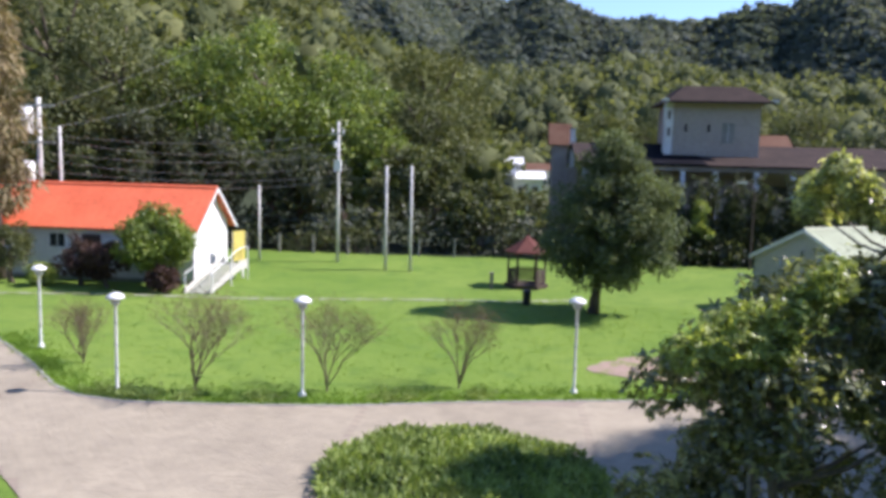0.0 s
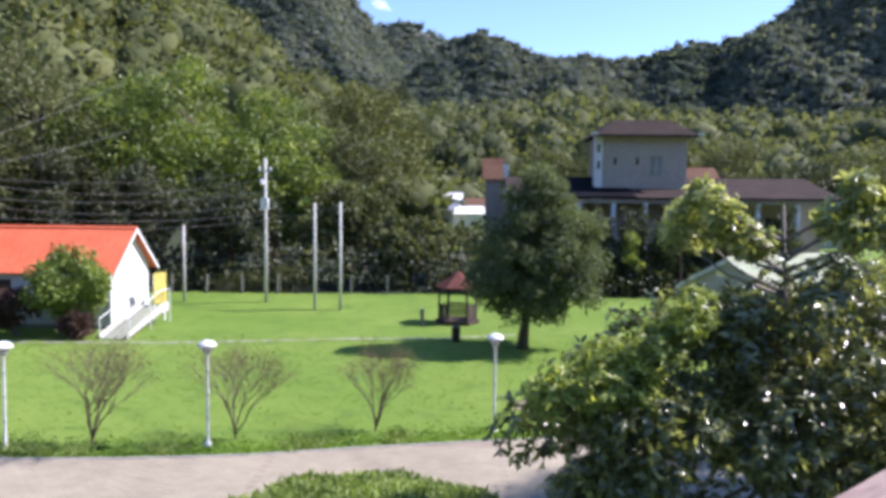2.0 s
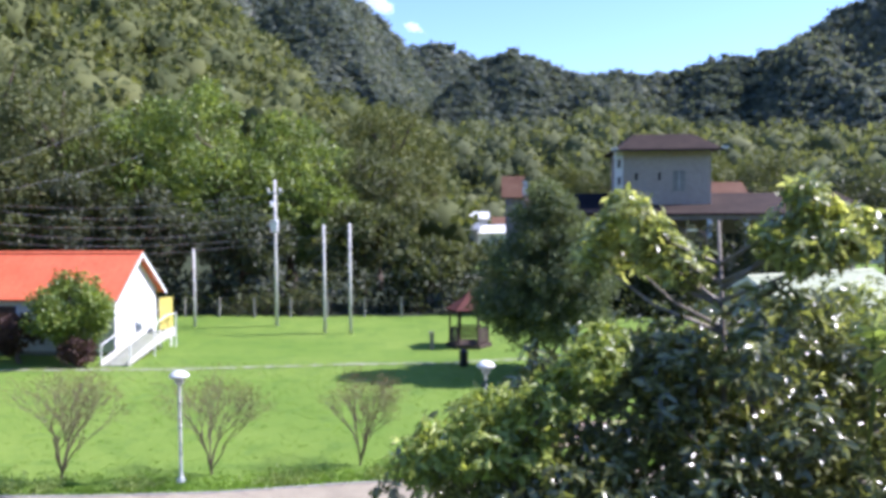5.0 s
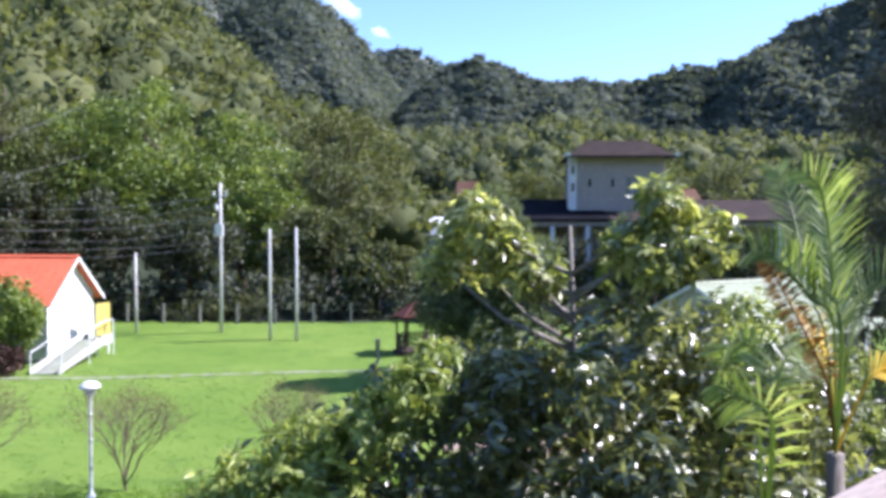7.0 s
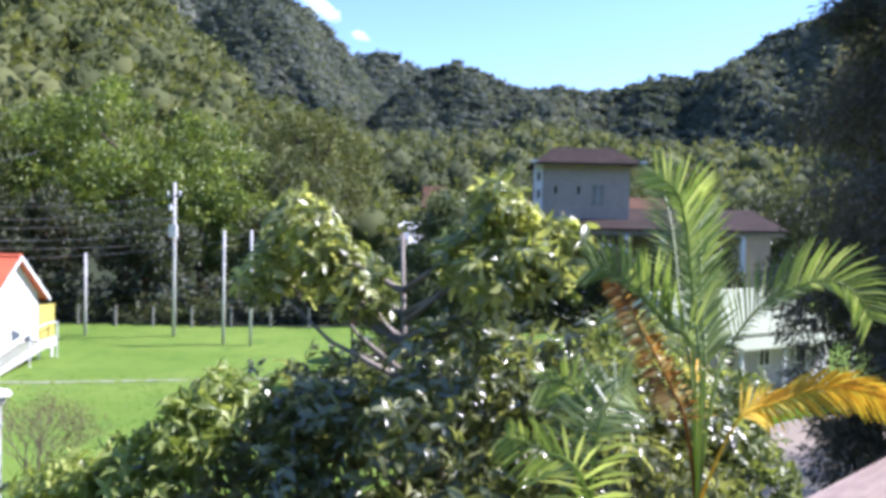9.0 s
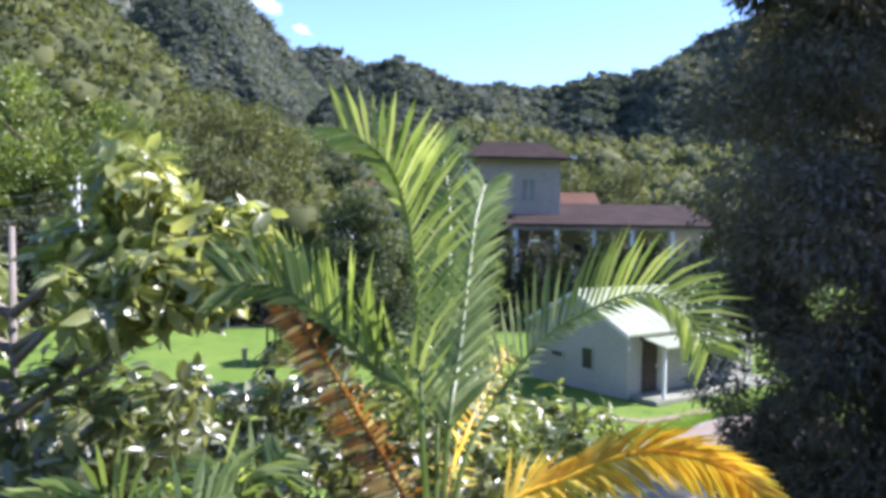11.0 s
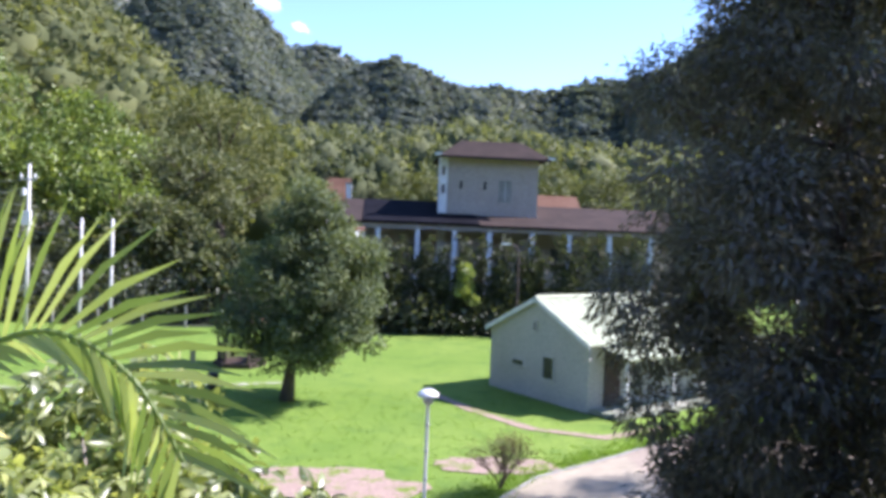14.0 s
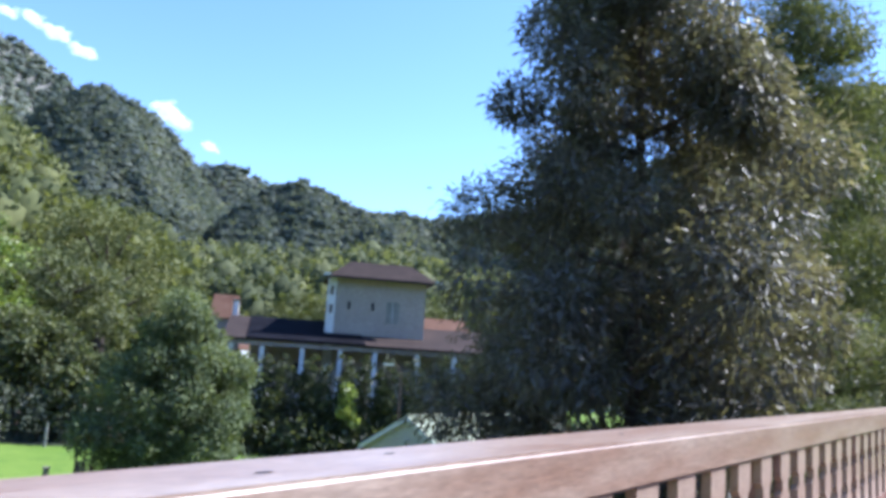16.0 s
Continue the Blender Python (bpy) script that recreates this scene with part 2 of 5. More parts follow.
F_PALMYEL = foliage("yellow_palm_leaflets", (0.58, 0.36, 0.035), (0.76, 0.54, 0.05), (0.8, 0.66, 0.12), 0.45, 0.4, 0.4, 1.5)
F_PALE = foliage("pale_straw_foliage", (0.16, 0.13, 0.08), (0.24, 0.19, 0.12), (0.3, 0.26, 0.16), 0.8, 0.25, 0.2, 0.3)
F_GRASS = foliage("grass_blades", (0.12, 0.22, 0.03), (0.16, 0.27, 0.04), (0.22, 0.33, 0.06), 0.7, 0.4, 0.2, 0.5)
F_COVER = foliage("groundcover_leaves", (0.13, 0.19, 0.05), (0.215, 0.29, 0.085), (0.34, 0.41, 0.16), 0.5, 0.35, 0.3, 0.8)
F_PURPLE = foliage("purple_brown_leaves", (0.05, 0.028, 0.03), (0.085, 0.045, 0.045), (0.13, 0.085, 0.06), 0.6, 0.25, 0.3, 0.8)
F_TWIG = foliage("sparse_bronze_leaves", (0.13, 0.095, 0.06), (0.17, 0.13, 0.075), (0.22, 0.18, 0.09), 0.6, 0.3, 0.2, 1.0)

waxy(F_GLOSSDARK, 0.4, 0.32)
waxy(F_MAGNOLIA, 0.35, 0.35)
waxy(F_LEAFY, 0.3, 0.35)

# ---- tools ----
rng = np.random.default_rng(7)


def empty(name, at, label="", category="", group="", kind="", rz=0):
    ob = new(name)
    ob.matrix_world = pose(*at, 0, 0, rz)
    ob.empty_display_size = 0.2
    return tagged(ob, label, category, group, kind)


def link_mesh(name, me, mat, parent=None, label=""):
    ob = new(name, me)
    if mat is not None and not me.materials:
        me.materials.append(mat)
    if parent is not None:
        ob.parent = parent
    return tagged(ob, label)


def part(name, bm, mat, parent=None, label="", smooth=False):
    me = bpy.data.meshes.new(name)
    bm.to_mesh(me)
    bm.free()
    if smooth:
        me.polygons.foreach_set("use_smooth", [True] * len(me.polygons))
    return link_mesh(name, me, mat, parent, label)


def array_mesh(name, verts, faces):
    """A mesh from numpy arrays; faces all have the same number of corners."""
    me = bpy.data.meshes.new(name)
    n, k = faces.shape
    me.vertices.add(len(verts))
    me.vertices.foreach_set("co", np.ascontiguousarray(verts, np.float32).ravel())
    me.loops.add(n * k)
    me.loops.foreach_set("vertex_index", np.ascontiguousarray(faces, np.int32).ravel())
    me.polygons.add(n)
    me.polygons.foreach_set("loop_start", np.arange(n, dtype=np.int32) * k)
    me.update(calc_edges=True)
    me.validate()
    return me


def unit(v):
    return v / np.maximum(np.linalg.norm(v, axis=-1, keepdims=True), 1e-9)


def leaf_arrays(at, axis, length, width, fold=0.25, face=None):
    """Folded two-triangle leaves: base, two shoulders and a tip."""
    n = len(at)
    axis = unit(axis)
    side = unit(np.cross(axis, rng.normal(size=(n, 3)) if face is None else face))
    up = np.cross(side, axis)
    length = np.broadcast_to(length, (n,))[:, None]
    width = np.broadcast_to(width, (n,))[:, None]
    mid = at + axis * length * 0.45 + up * width * fold
    v = np.stack([at, mid - side * width * 0.5, at + axis * length, mid + side * width * 0.5], 1).reshape(-1, 3)
    i = np.arange(n)[:, None] * 4
    f = np.concatenate([i + [0, 1, 2], i + [0, 2, 3]], 1).reshape(-1, 3)
    return v, f


def leaves(name, at, axis, length, width, mat, parent=None, label="", fold=0.25, face=None):
    v, f = leaf_arrays(at, axis, length, width, fold, face)
    return link_mesh(name, array_mesh(name, v, f), mat, parent, label)


def broad_leaves(name, at, axis, length, width, face, mat, parent):
    """Broad oval leaves, arched along the midrib and creased in the middle."""
    n = len(at)
    axis = unit(axis)
    side = unit(np.cross(axis, face))
    up = np.cross(side, axis)
    L, W = length[:, None], width[:, None]
    rows = []
    for f, w, h in ((0, 0, 0), (0.3, 0.46, 0.05), (0.3, 0, 0.0), (0.3, -0.46, 0.05), (0.7, 0.4, -0.02), (0.7, 0, -0.08), (0.7, -0.4, -0.02), (1.0, 0, -0.24)):
        rows.append(at + axis * L * f + side * W * w + up * L * h)
    v = np.stack(rows, 1).reshape(-1, 3)
    i = np.arange(n)[:, None] * 8
    f = np.concatenate([i + k for k in ([0, 1, 2], [0, 2, 3], [1, 4, 5], [1, 5, 2], [2, 5, 6], [2, 6, 3], [4, 7, 5], [5, 7, 6])], 1).reshape(-1, 3)
    return link_mesh(name, array_mesh(name, v, f), mat, parent)


def tube(bm, pts, radii, seg=6):
    rings = []
    pts = [Vector(p) for p in pts]
    for k, p in enumerate(pts):
        d = (pts[min(k + 1, len(pts) - 1)] - pts[max(k - 1, 0)]).normalized()
        a = d.orthogonal().normalized()
        b = d.cross(a)
        if rings:
            prev = rings[-1][0].co - pts[k - 1]
            a = (prev - d * prev.dot(d)).normalized()
            b = d.cross(a)
        r = radii[k] if hasattr(radii, "__len__") else radii
        rings.append([bm.verts.new(p + (a * math.cos(t) + b * math.sin(t)) * r) for t in (2 * math.pi * j / seg for j in range(seg))])
    for lo, hi in zip(rings, rings[1:]):
        for j in range(seg):
            bm.faces.new((lo[j], lo[(j + 1) % seg], hi[(j + 1) % seg], hi[j]))
    bm.faces.new(rings[0][::-1])
    bm.faces.new(rings[-1])


def box(bm, lo, hi, m=None):
    (x0, y0, z0), (x1, y1, z1) = lo, hi
    v = [bm.verts.new((x, y, z)) for x in (x0, x1) for y in (y0, y1) for z in (z0, z1)]
    for f in ((0, 1, 3, 2), (4, 6, 7, 5), (0, 4, 5, 1), (2, 3, 7, 6), (0, 2, 6, 4), (1, 5, 7, 3)):
        bm.faces.new([v[k] for k in f])
    if m is not None:
        bmesh.ops.transform(bm, matrix=m, verts=v)
    return v


def box_part(name, lo, hi, mat, parent=None, label="", bevel=0.0, m=None):
    bm = bmesh.new()
    box(bm, lo, hi, m)
    if bevel:
        bmesh.ops.bevel(bm, geom=bm.edges[:], offset=bevel, segments=2, affect="EDGES")
    return part(name, bm, mat, parent, label)


def prism(bm, outline, axis_from, axis_to):
    """A solid from an outline of (u, z) moved along x from axis_from to axis_to; u runs along y."""
    a = [bm.verts.new((axis_from, u, z)) for u, z in outline]
    b = [bm.verts.new((axis_to, u, z)) for u, z in outline]
    n = len(outline)
    bm.faces.new(a[::-1])
    bm.faces.new(b)
    for k in range(n):
        bm.faces.new((a[k], a[(k + 1) % n], b[(k + 1) % n], b[k]))


def lathe(bm, profile, seg=16, at=(0, 0, 0)):
    rings = [[bm.verts.new((at[0] + r * math.cos(2 * math.pi * j / seg), at[1] + r * math.sin(2 * math.pi * j / seg), at[2] + z)) for j in range(seg)] for r, z in profile]
    for lo, hi in zip(rings, rings[1:]):
        for j in range(seg):
            bm.faces.new((lo[j], lo[(j + 1) % seg], hi[(j + 1) % seg], hi[j]))
    bm.faces.new(rings[0][::-1])
    bm.faces.new(rings[-1])

# ---- ground and distance ----
def ground_height(x, y):
    """The lawn rises a little at its far edge."""
    rise = 0.33 * np.clip((y - 36) / 8, 0, 1) ** 2 * (y < 60) + 0.33 * (y >= 60)
    return rise + 0.04 * np.sin(x * 0.31 + 1) * np.sin(y * 0.27) * np.clip((y - 22) / 6, 0, 1)


def ground_sheet():
    inner = np.linspace(-75, 75, 101)
    xs = np.concatenate([[-2500, -900, -300, -150], inner, [150, 300, 900, 2500]])
    ys = np.concatenate([[-2500, -900, -300, -120], np.linspace(-60, 90, 101), [150, 300, 900, 2500]])
    X, Y = np.meshgrid(xs, ys)
    Z = np.where((abs(X) < 80) & (Y < 95) & (Y > -65), ground_height(X, Y), 0.33 * (Y > 60))
    v = np.stack([X, Y, Z], -1).reshape(-1, 3)
    w = len(xs)
    i = (np.arange(len(ys) - 1)[:, None] * w + np.arange(w - 1)).reshape(-1, 1)
    me = array_mesh("ground", v, np.concatenate([i, i + 1, i + w + 1, i + w], 1))
    me.polygons.foreach_set("use_smooth", [True] * len(me.polygons))
    tagged(link_mesh("ground", me, M_LAWN), "sunlit mown green lawn with worn patches", "lawn", kind="structure")


ground_sheet()

BACK_RIDGE = ((-180, 16), (-60, 20), (-30, 19.4), (-22, 18.9), (-19.9, 18.6), (-17.9, 18.1), (-15.6, 16.6), (-12, 13.2), (-7.2, 12.3), (-5.8, 12.45), (-4.2, 12.6), (-2.7, 12.1), (-1.3, 11.5), (1, 10.2), (10, 8.5), (180, 8))
LEFT_RIDGE = ((-40, 7), (-24, 9.2), (-19.5, 11.6), (-17.8, 12.8), (-16.2, 14.7), (-15.1, 15.6), (-14, 16.3), (-13.1, 16.4), (-10.8, 15.5), (-9.7, 15.2), (-8.5, 14.2), (-6.8, 12.4), (-5.9, 10.9), (-4.8, 9.2), (-3.4, 7.8), (0, 6))
RIGHT_RIDGE = ((-9, 5.5), (-5, 7.9), (-3.2, 9.5), (-1.5, 11.2), (0, 11.7), (1.2, 11.9), (2.5, 11.5), (3.6, 10.9), (5.3, 10.2), (6.9, 10.05), (9.4, 10.05), (12.6, 10.0), (14, 10.2), (15.8, 10.8), (17.6, 10.65), (19.6, 11.3),
               (21, 12.1), (22.3, 12.9), (25, 13.9), (30, 16), (36, 18.5), (60, 21), (90, 18))
NEAR_RIDGE = ((-80, 20), (-45, 20.5), (-32, 19), (-21, 14.6), (-17.7, 12.1), (-15, 10.1), (-12, 8.3), (-9.8, 7.9), (-7.5, 6.9), (-5.5, 4.6), (-4, 2.0))
MID_RIDGE = ((-12, 4.5), (-7, 6.0), (-2, 6.6), (4, 6.7), (9, 6.9), (13, 6.4), (18, 5.6), (24, 5.0), (30, 6.0), (45, 8), (70, 10))
MIDDLE = np.array((5.0, 4.0))


def hill(name, label, profile, az0, az1, r0, r1, crowns, size, cards, leafmat, rough, seed, steps=70, power=1.1, lift=0.0, wooded=None, jag=0.12, full=True, floor=None):
    """A forested slope: its ground is a sheet that climbs to a ridge, and its trees are crowns of many clumps."""
    g = np.random.default_rng(seed)
    pa, pe = np.array(profile).T

    def place(az, s):
        r = r0 + (r1 - r0) * s
        q = np.radians(az)
        wob = 0.5 * (1 - 2 * np.abs(np.sin(q * 13 + s * 2.3 + seed))) + 0.32 * (1 - 2 * np.abs(np.sin(q * 29 - s * 3.1 + 1.3 * seed))) + 0.18 * np.sin(q * 61 + s * 6 + np.sin(q * 23))
        ridge = 5.9 + r1 * np.tan(np.radians(np.interp(az, pa, pe))) - size * (1.25 if full else 0.75)
        z = lift + (ridge - lift) * np.clip(s, 0, 1) ** power * (1 + rough * wob * np.clip(s * (1 - s) * 4, 0, 1)) - np.clip(s - 1, 0, 1) * r1 * 0.5
        return np.stack([MIDDLE[0] + r * np.sin(np.radians(az)), MIDDLE[1] + r * np.cos(np.radians(az)), z], -1)

    A, S = np.meshgrid(np.linspace(az0, az1, steps * 2), np.linspace(0, 1.25, steps))
    v = place(A, S).reshape(-1, 3)
    w = steps * 2
    i = (np.arange(steps - 1)[:, None] * w + np.arange(w - 1)).reshape(-1, 1)
    root = tagged(link_mesh(name, array_mesh(name, v, np.concatenate([i, i + 1, i + w + 1, i + w], 1)), floor or M_FORESTFLOOR), label, "hillside", kind="structure")
    az, s = g.uniform(*(wooded or (az0, az1)), crowns), np.sqrt(g.uniform(0, 1.08, crowns))
    az, s = az[s < 1.06], s[s < 1.06]
    n = len(az)
    c = place(az, s)
    r = size * g.uniform(0.35, 1.0, n) * g.choice((0.8, 1.0, 1.4), n)
    c[:, 2] += size * g.uniform(-0.3, 0.4, n)
    tall = g.uniform(0.8, 1.5, n) * (1.0 if full else 0.5)
    # solid lumpy cores
    bm = bmesh.new()
    bmesh.ops.create_icosphere(bm, subdivisions=1, radius=1.1)
    bv = np.array([q.co[:] for q in bm.verts])
    bf = np.array([[q.index for q in f.verts] for f in bm.faces if full or f.calc_center_median().z > -0.45])
    bm.free()
    lump = 1 + jag * g.normal(size=(n, len(bv), 1))
    core = c[:, None] + bv * lump * (r[:, None, None] * np.stack([np.ones(n), np.ones(n), tall], -1)[:, None]) * 0.72
    core[..., 2] += (r * 0.7)[:, None]
    faces = (bf[None] + np.arange(n)[:, None, None] * len(bv)).reshape(-1, 3)
    # clumps of leaves
    d = unit(g.normal(size=(n, cards, 3)))
    d[..., 2] = np.abs(d[..., 2]) * 1.1 - 0.25
    p = c[:, None] + d * (r[:, None, None] * np.stack([np.ones(n), np.ones(n), tall], -1)[:, None]) * g.uniform(0.75, 1.05, (n, cards, 1))
    p[..., 2] += (r * 0.7)[:, None]
    lv, lf = leaf_arrays(p.reshape(-1, 3), (d + g.normal(size=d.shape) * 0.8).reshape(-1, 3),
                         np.repeat(r, cards) * g.uniform(0.2, 0.42, n * cards) * (1 if full else 1.7), np.repeat(r, cards) * g.uniform(0.14, 0.28, n * cards) * (1 if full else 1.9), face=(d + g.normal(size=d.shape) * 0.28).reshape(-1, 3))
    me = array_mesh("forest", np.concatenate([core.reshape(-1, 3), lv]), np.concatenate([faces, lf + n * len(bv)]))
    me.polygons.foreach_set("use_smooth", [True] * len(me.polygons))
    tagged(link_mesh("forest", me, leafmat), "dense mixed forest covering the hillside", "forest", kind="stuff")
    return root


hill("mountain_back", "high mountain ridge with haze in its colour and bare rock below the crest", BACK_RIDGE, -75, 12, 600, 860, 7500, 4.6, 9, F_HILL_BACK, 0.2, 3, 90, 1.1, wooded=(-24, 4), jag=0.3, full=False, floor=M_ROCKSLOPE)
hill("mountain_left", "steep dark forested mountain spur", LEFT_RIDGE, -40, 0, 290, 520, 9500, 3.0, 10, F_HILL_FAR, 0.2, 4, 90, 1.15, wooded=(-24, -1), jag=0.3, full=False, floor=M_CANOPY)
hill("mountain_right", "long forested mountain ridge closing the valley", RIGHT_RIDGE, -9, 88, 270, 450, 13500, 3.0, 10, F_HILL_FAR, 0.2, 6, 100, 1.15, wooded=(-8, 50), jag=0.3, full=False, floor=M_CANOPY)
hill("hill_near", "steep wooded slope rising behind the lawn", NEAR_RIDGE, -80, -4.5, 74, 200, 3100, 4.0, 62, F_HILL_NEAR, 0.12, 5, 70, 1.0)
hill("hill_mid", "low wooded hills along the valley floor", MID_RIDGE, -12, 70, 100, 250, 2600, 4.2, 54, F_HILL_MID, 0.12, 9, 70, 1.0)
tagged(hill("hill_behind", "wooded slope behind the terrace", ((90, 14), (270, 14)), 90, 270, 120, 300, 300, 9, 10, F_HILL_NEAR, 0.1, 13, 30), kind="structure")


def cloud(at, size, seed):
    g = random.Random(seed)
    bm = bmesh.new()
    for _ in range(110):
        x = g.gauss(0, 0.42)
        m = Matrix.Translation((x * size, g.uniform(-0.3, 0.3) * size, (g.gauss(0, 0.2) - 0.35 * x) * size)) @ Matrix.Diagonal((1.3, 0.8, 0.8, 1))
        bmesh.ops.create_icosphere(bm, subdivisions=2, radius=size * g.uniform(0.08, 0.26), matrix=m)
    ob = part("cloud", bm, M_CLOUD, smooth=True)
    ob.location = at
    tagged(ob, "small white fair-weather cloud above the ridge", "cloud", "clouds over the ridge", "structure")


def far_point(az, el, dist):
    a, e = radians(az), radians(el)
    return (5 + dist * math.sin(a) * math.cos(e), 4 + dist * math.cos(a) * math.cos(e), 5.9 + dist * math.sin(e))


for az, el, size, seed in ((-19.6, 19.9, 13, 3), (-18.2, 19.9, 17, 1), (-16.6, 19.3, 22, 2), (-14.9, 18.5, 20, 6), (-8.7, 15.4, 30, 4), (-5.9, 13.6, 14, 5)):
    cloud(far_point(az, el, 1400), size, seed)

# ---- paving ----
LAWN_EDGE = ((-40, 41), (-16.1, 23.8), (-13.3, 21.2), (-11.4, 19.2), (-10.4, 18.5), (-9.1, 18.2), (-6.6, 18.35), (-3.9, 18.7), (-1.2, 19.4), (1.6, 20.0),
             (4.5, 20.5), (7.0, 21.2), (8.45, 22.1), (10.2, 24.5), (12.8, 26.4), (15.0, 28.2), (19.5, 30.6), (40, 38))
NEAR_EDGE = ((-40, 26), (-16, 17), (-9.4, 14.0), (-8.0, 12.7), (-6.5, 10.0), (-3, 9.0), (2, 9.6), (8, 12), (13, 16), (18, 21), (24, 25), (40, 31))


def along(path, step):
    pts = [Vector((*p, 0)) for p in path]
    out = []
    for a, b in zip(pts, pts[1:]):
        n = max(1, int((b - a).length / step))
        out += [a.lerp(b, k / n) for k in range(n)]
    return out + [pts[-1]]


def edge_y(path, x):
    return float(np.interp(x, *np.array(path).T))


def road_sheet():
    bm = bmesh.new()
    rows = []
    for x in np.arange(-40, 40.1, 0.5):
        y0, y1 = edge_y(NEAR_EDGE, x), edge_y(LAWN_EDGE, x)
        rows.append([bm.verts.new((x, y0 + (y1 - y0) * k / 6, 0.019)) for k in range(7)])
    for a, b in zip(rows, rows[1:]):
        for k in range(6):
            bm.faces.new((a[k], b[k], b[k + 1], a[k + 1]))
    return tagged(part("road", bm, M_JOINT), "pale pinkish paved forecourt of small paving stones", "paving", kind="structure")


ISLAND, ISLAND_R = (-0.65, 14.45), 2.6
road = road_sheet()


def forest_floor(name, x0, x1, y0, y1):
    """Dark sheet that stands in for the shade below the trees, with an uneven edge towards the lawn."""
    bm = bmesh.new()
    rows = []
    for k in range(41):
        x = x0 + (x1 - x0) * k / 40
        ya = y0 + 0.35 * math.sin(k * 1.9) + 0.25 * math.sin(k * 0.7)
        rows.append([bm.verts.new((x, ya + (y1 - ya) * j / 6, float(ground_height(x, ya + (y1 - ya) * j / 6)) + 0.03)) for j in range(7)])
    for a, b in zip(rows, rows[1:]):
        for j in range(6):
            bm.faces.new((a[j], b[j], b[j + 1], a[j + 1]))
    tagged(part(name, bm, M_FORESTFLOOR), "dark ground sheet standing in for the shade below the trees", "forest floor", kind="structure")


# dark ground laid over the lawn as the shade under the trees
forest_floor("ground_shade", -60, 4, 47.0, 88)
forest_floor("ground_shade", 4.1, 60, 46.4, 50.5)


def pavers(x0, x1, y0, y1, w, h):
    """The paving stones in staggered courses, kept inside the forecourt and clear of the planted round."""
    out = []
    row = 0
    y = y0
    while y < y1:
        x = x0 + (row % 2) * w / 2
        while x < x1:
            ok = edge_y(NEAR_EDGE, x) + 0.1 < y < edge_y(LAWN_EDGE, x) - 0.12 and math.hypot(x - ISLAND[0], y - ISLAND[1]) > ISLAND_R + 0.15
            if ok:
                out.append((x, y))
            x += w
        y += h
        row += 1
    return np.array(out)


def paver_arrays(at, w, h):
    n = len(at)
    u = np.array([[-1, -1], [1, -1], [1, 1], [-1, 1]]) * 0.5
    top = at[:, None] + u * (w - 0.006, h - 0.006)
    zt = 0.0225 + rng.uniform(-0.001, 0.0015, (n, 1)) + np.zeros((n, 4))
    low = at[:, None] + u * (w - 0.004, h - 0.004)
    v = np.concatenate([np.concatenate([low, np.full((n, 4, 1), 0.017)], -1), np.concatenate([top, zt[..., None]], -1)], 1)
    i = np.arange(n)[:, None, None] * 8
    f = (i + np.array([[4, 5, 6, 7], [0, 1, 5, 4], [1, 2, 6, 5], [2, 3, 7, 6], [3, 0, 4, 7]])).reshape(-1, 4)
    return v.reshape(-1, 3), f


def strip(name, path, width, z, mat, label, category, step=0.6):
    bm = bmesh.new()
    pts = along(path, step)
    rows = []
    for k, p in enumerate(pts):
        d = (pts[min(k + 1, len(pts) - 1)] - pts[max(k - 1, 0)]).normalized()
        s = Vector((-d.y, d.x, 0)) * width * 0.5 * (1 + 0.15 * math.sin(k * 1.7))
        gz = float(ground_height(p.x, p.y)) + z
        rows.append([bm.verts.new((p.x + s.x * q, p.y + s.y * q, gz)) for q in (-1, 1)])
    for a, b in zip(rows, rows[1:]):
        bm.faces.new((a[0], b[0], b[1], a[1]))
    return tagged(part(name, bm, mat), label, category, kind="structure")


strip("footpath", ((-45, 29.5), (-21.2, 31.2), (-16.6, 31.9), (-11.1, 32.4), (-4.3, 33.6), (0.1, 34.0), (3.4, 35.1)), 0.36, 0.022, M_PATH,
      "narrow pale concrete footpath across the lawn", "footpath")
strip("footpath", ((8.2, 34.0), (9.6, 31.2), (11.0, 29.2), (13.0, 28.3), (15.5, 29.6)), 0.4, 0.022, M_DIRT, "worn concrete path beside the cream house", "footpath")


def patch(name, at, rx, ry, mat, label, z, seed):
    g = random.Random(seed)
    bm = bmesh.new()
    c = bm.verts.new((*at, z))
    ring = []
    for k in range(28):
        a = 2 * math.pi * k / 28
        q = g.uniform(0.82, 1.12)
        ring.append(bm.verts.new((at[0] + rx * q * math.cos(a), at[1] + ry * q * math.sin(a), z)))
    for k in range(28):
        bm.faces.new((c, ring[k], ring[(k + 1) % 28]))
    return tagged(part(name, bm, mat), label, "bare ground", kind="structure")


patch("dirt_patch", (5.0, 23.6), 2.4, 1.5, M_DIRT, "bare pink gravel patch in the lawn", 0.022, 2)
patch("dirt_patch", (9.4, 25.4), 1.6, 0.7, M_DIRT, "worn gravel patch beside the road", 0.022, 3)

kerb_me = None
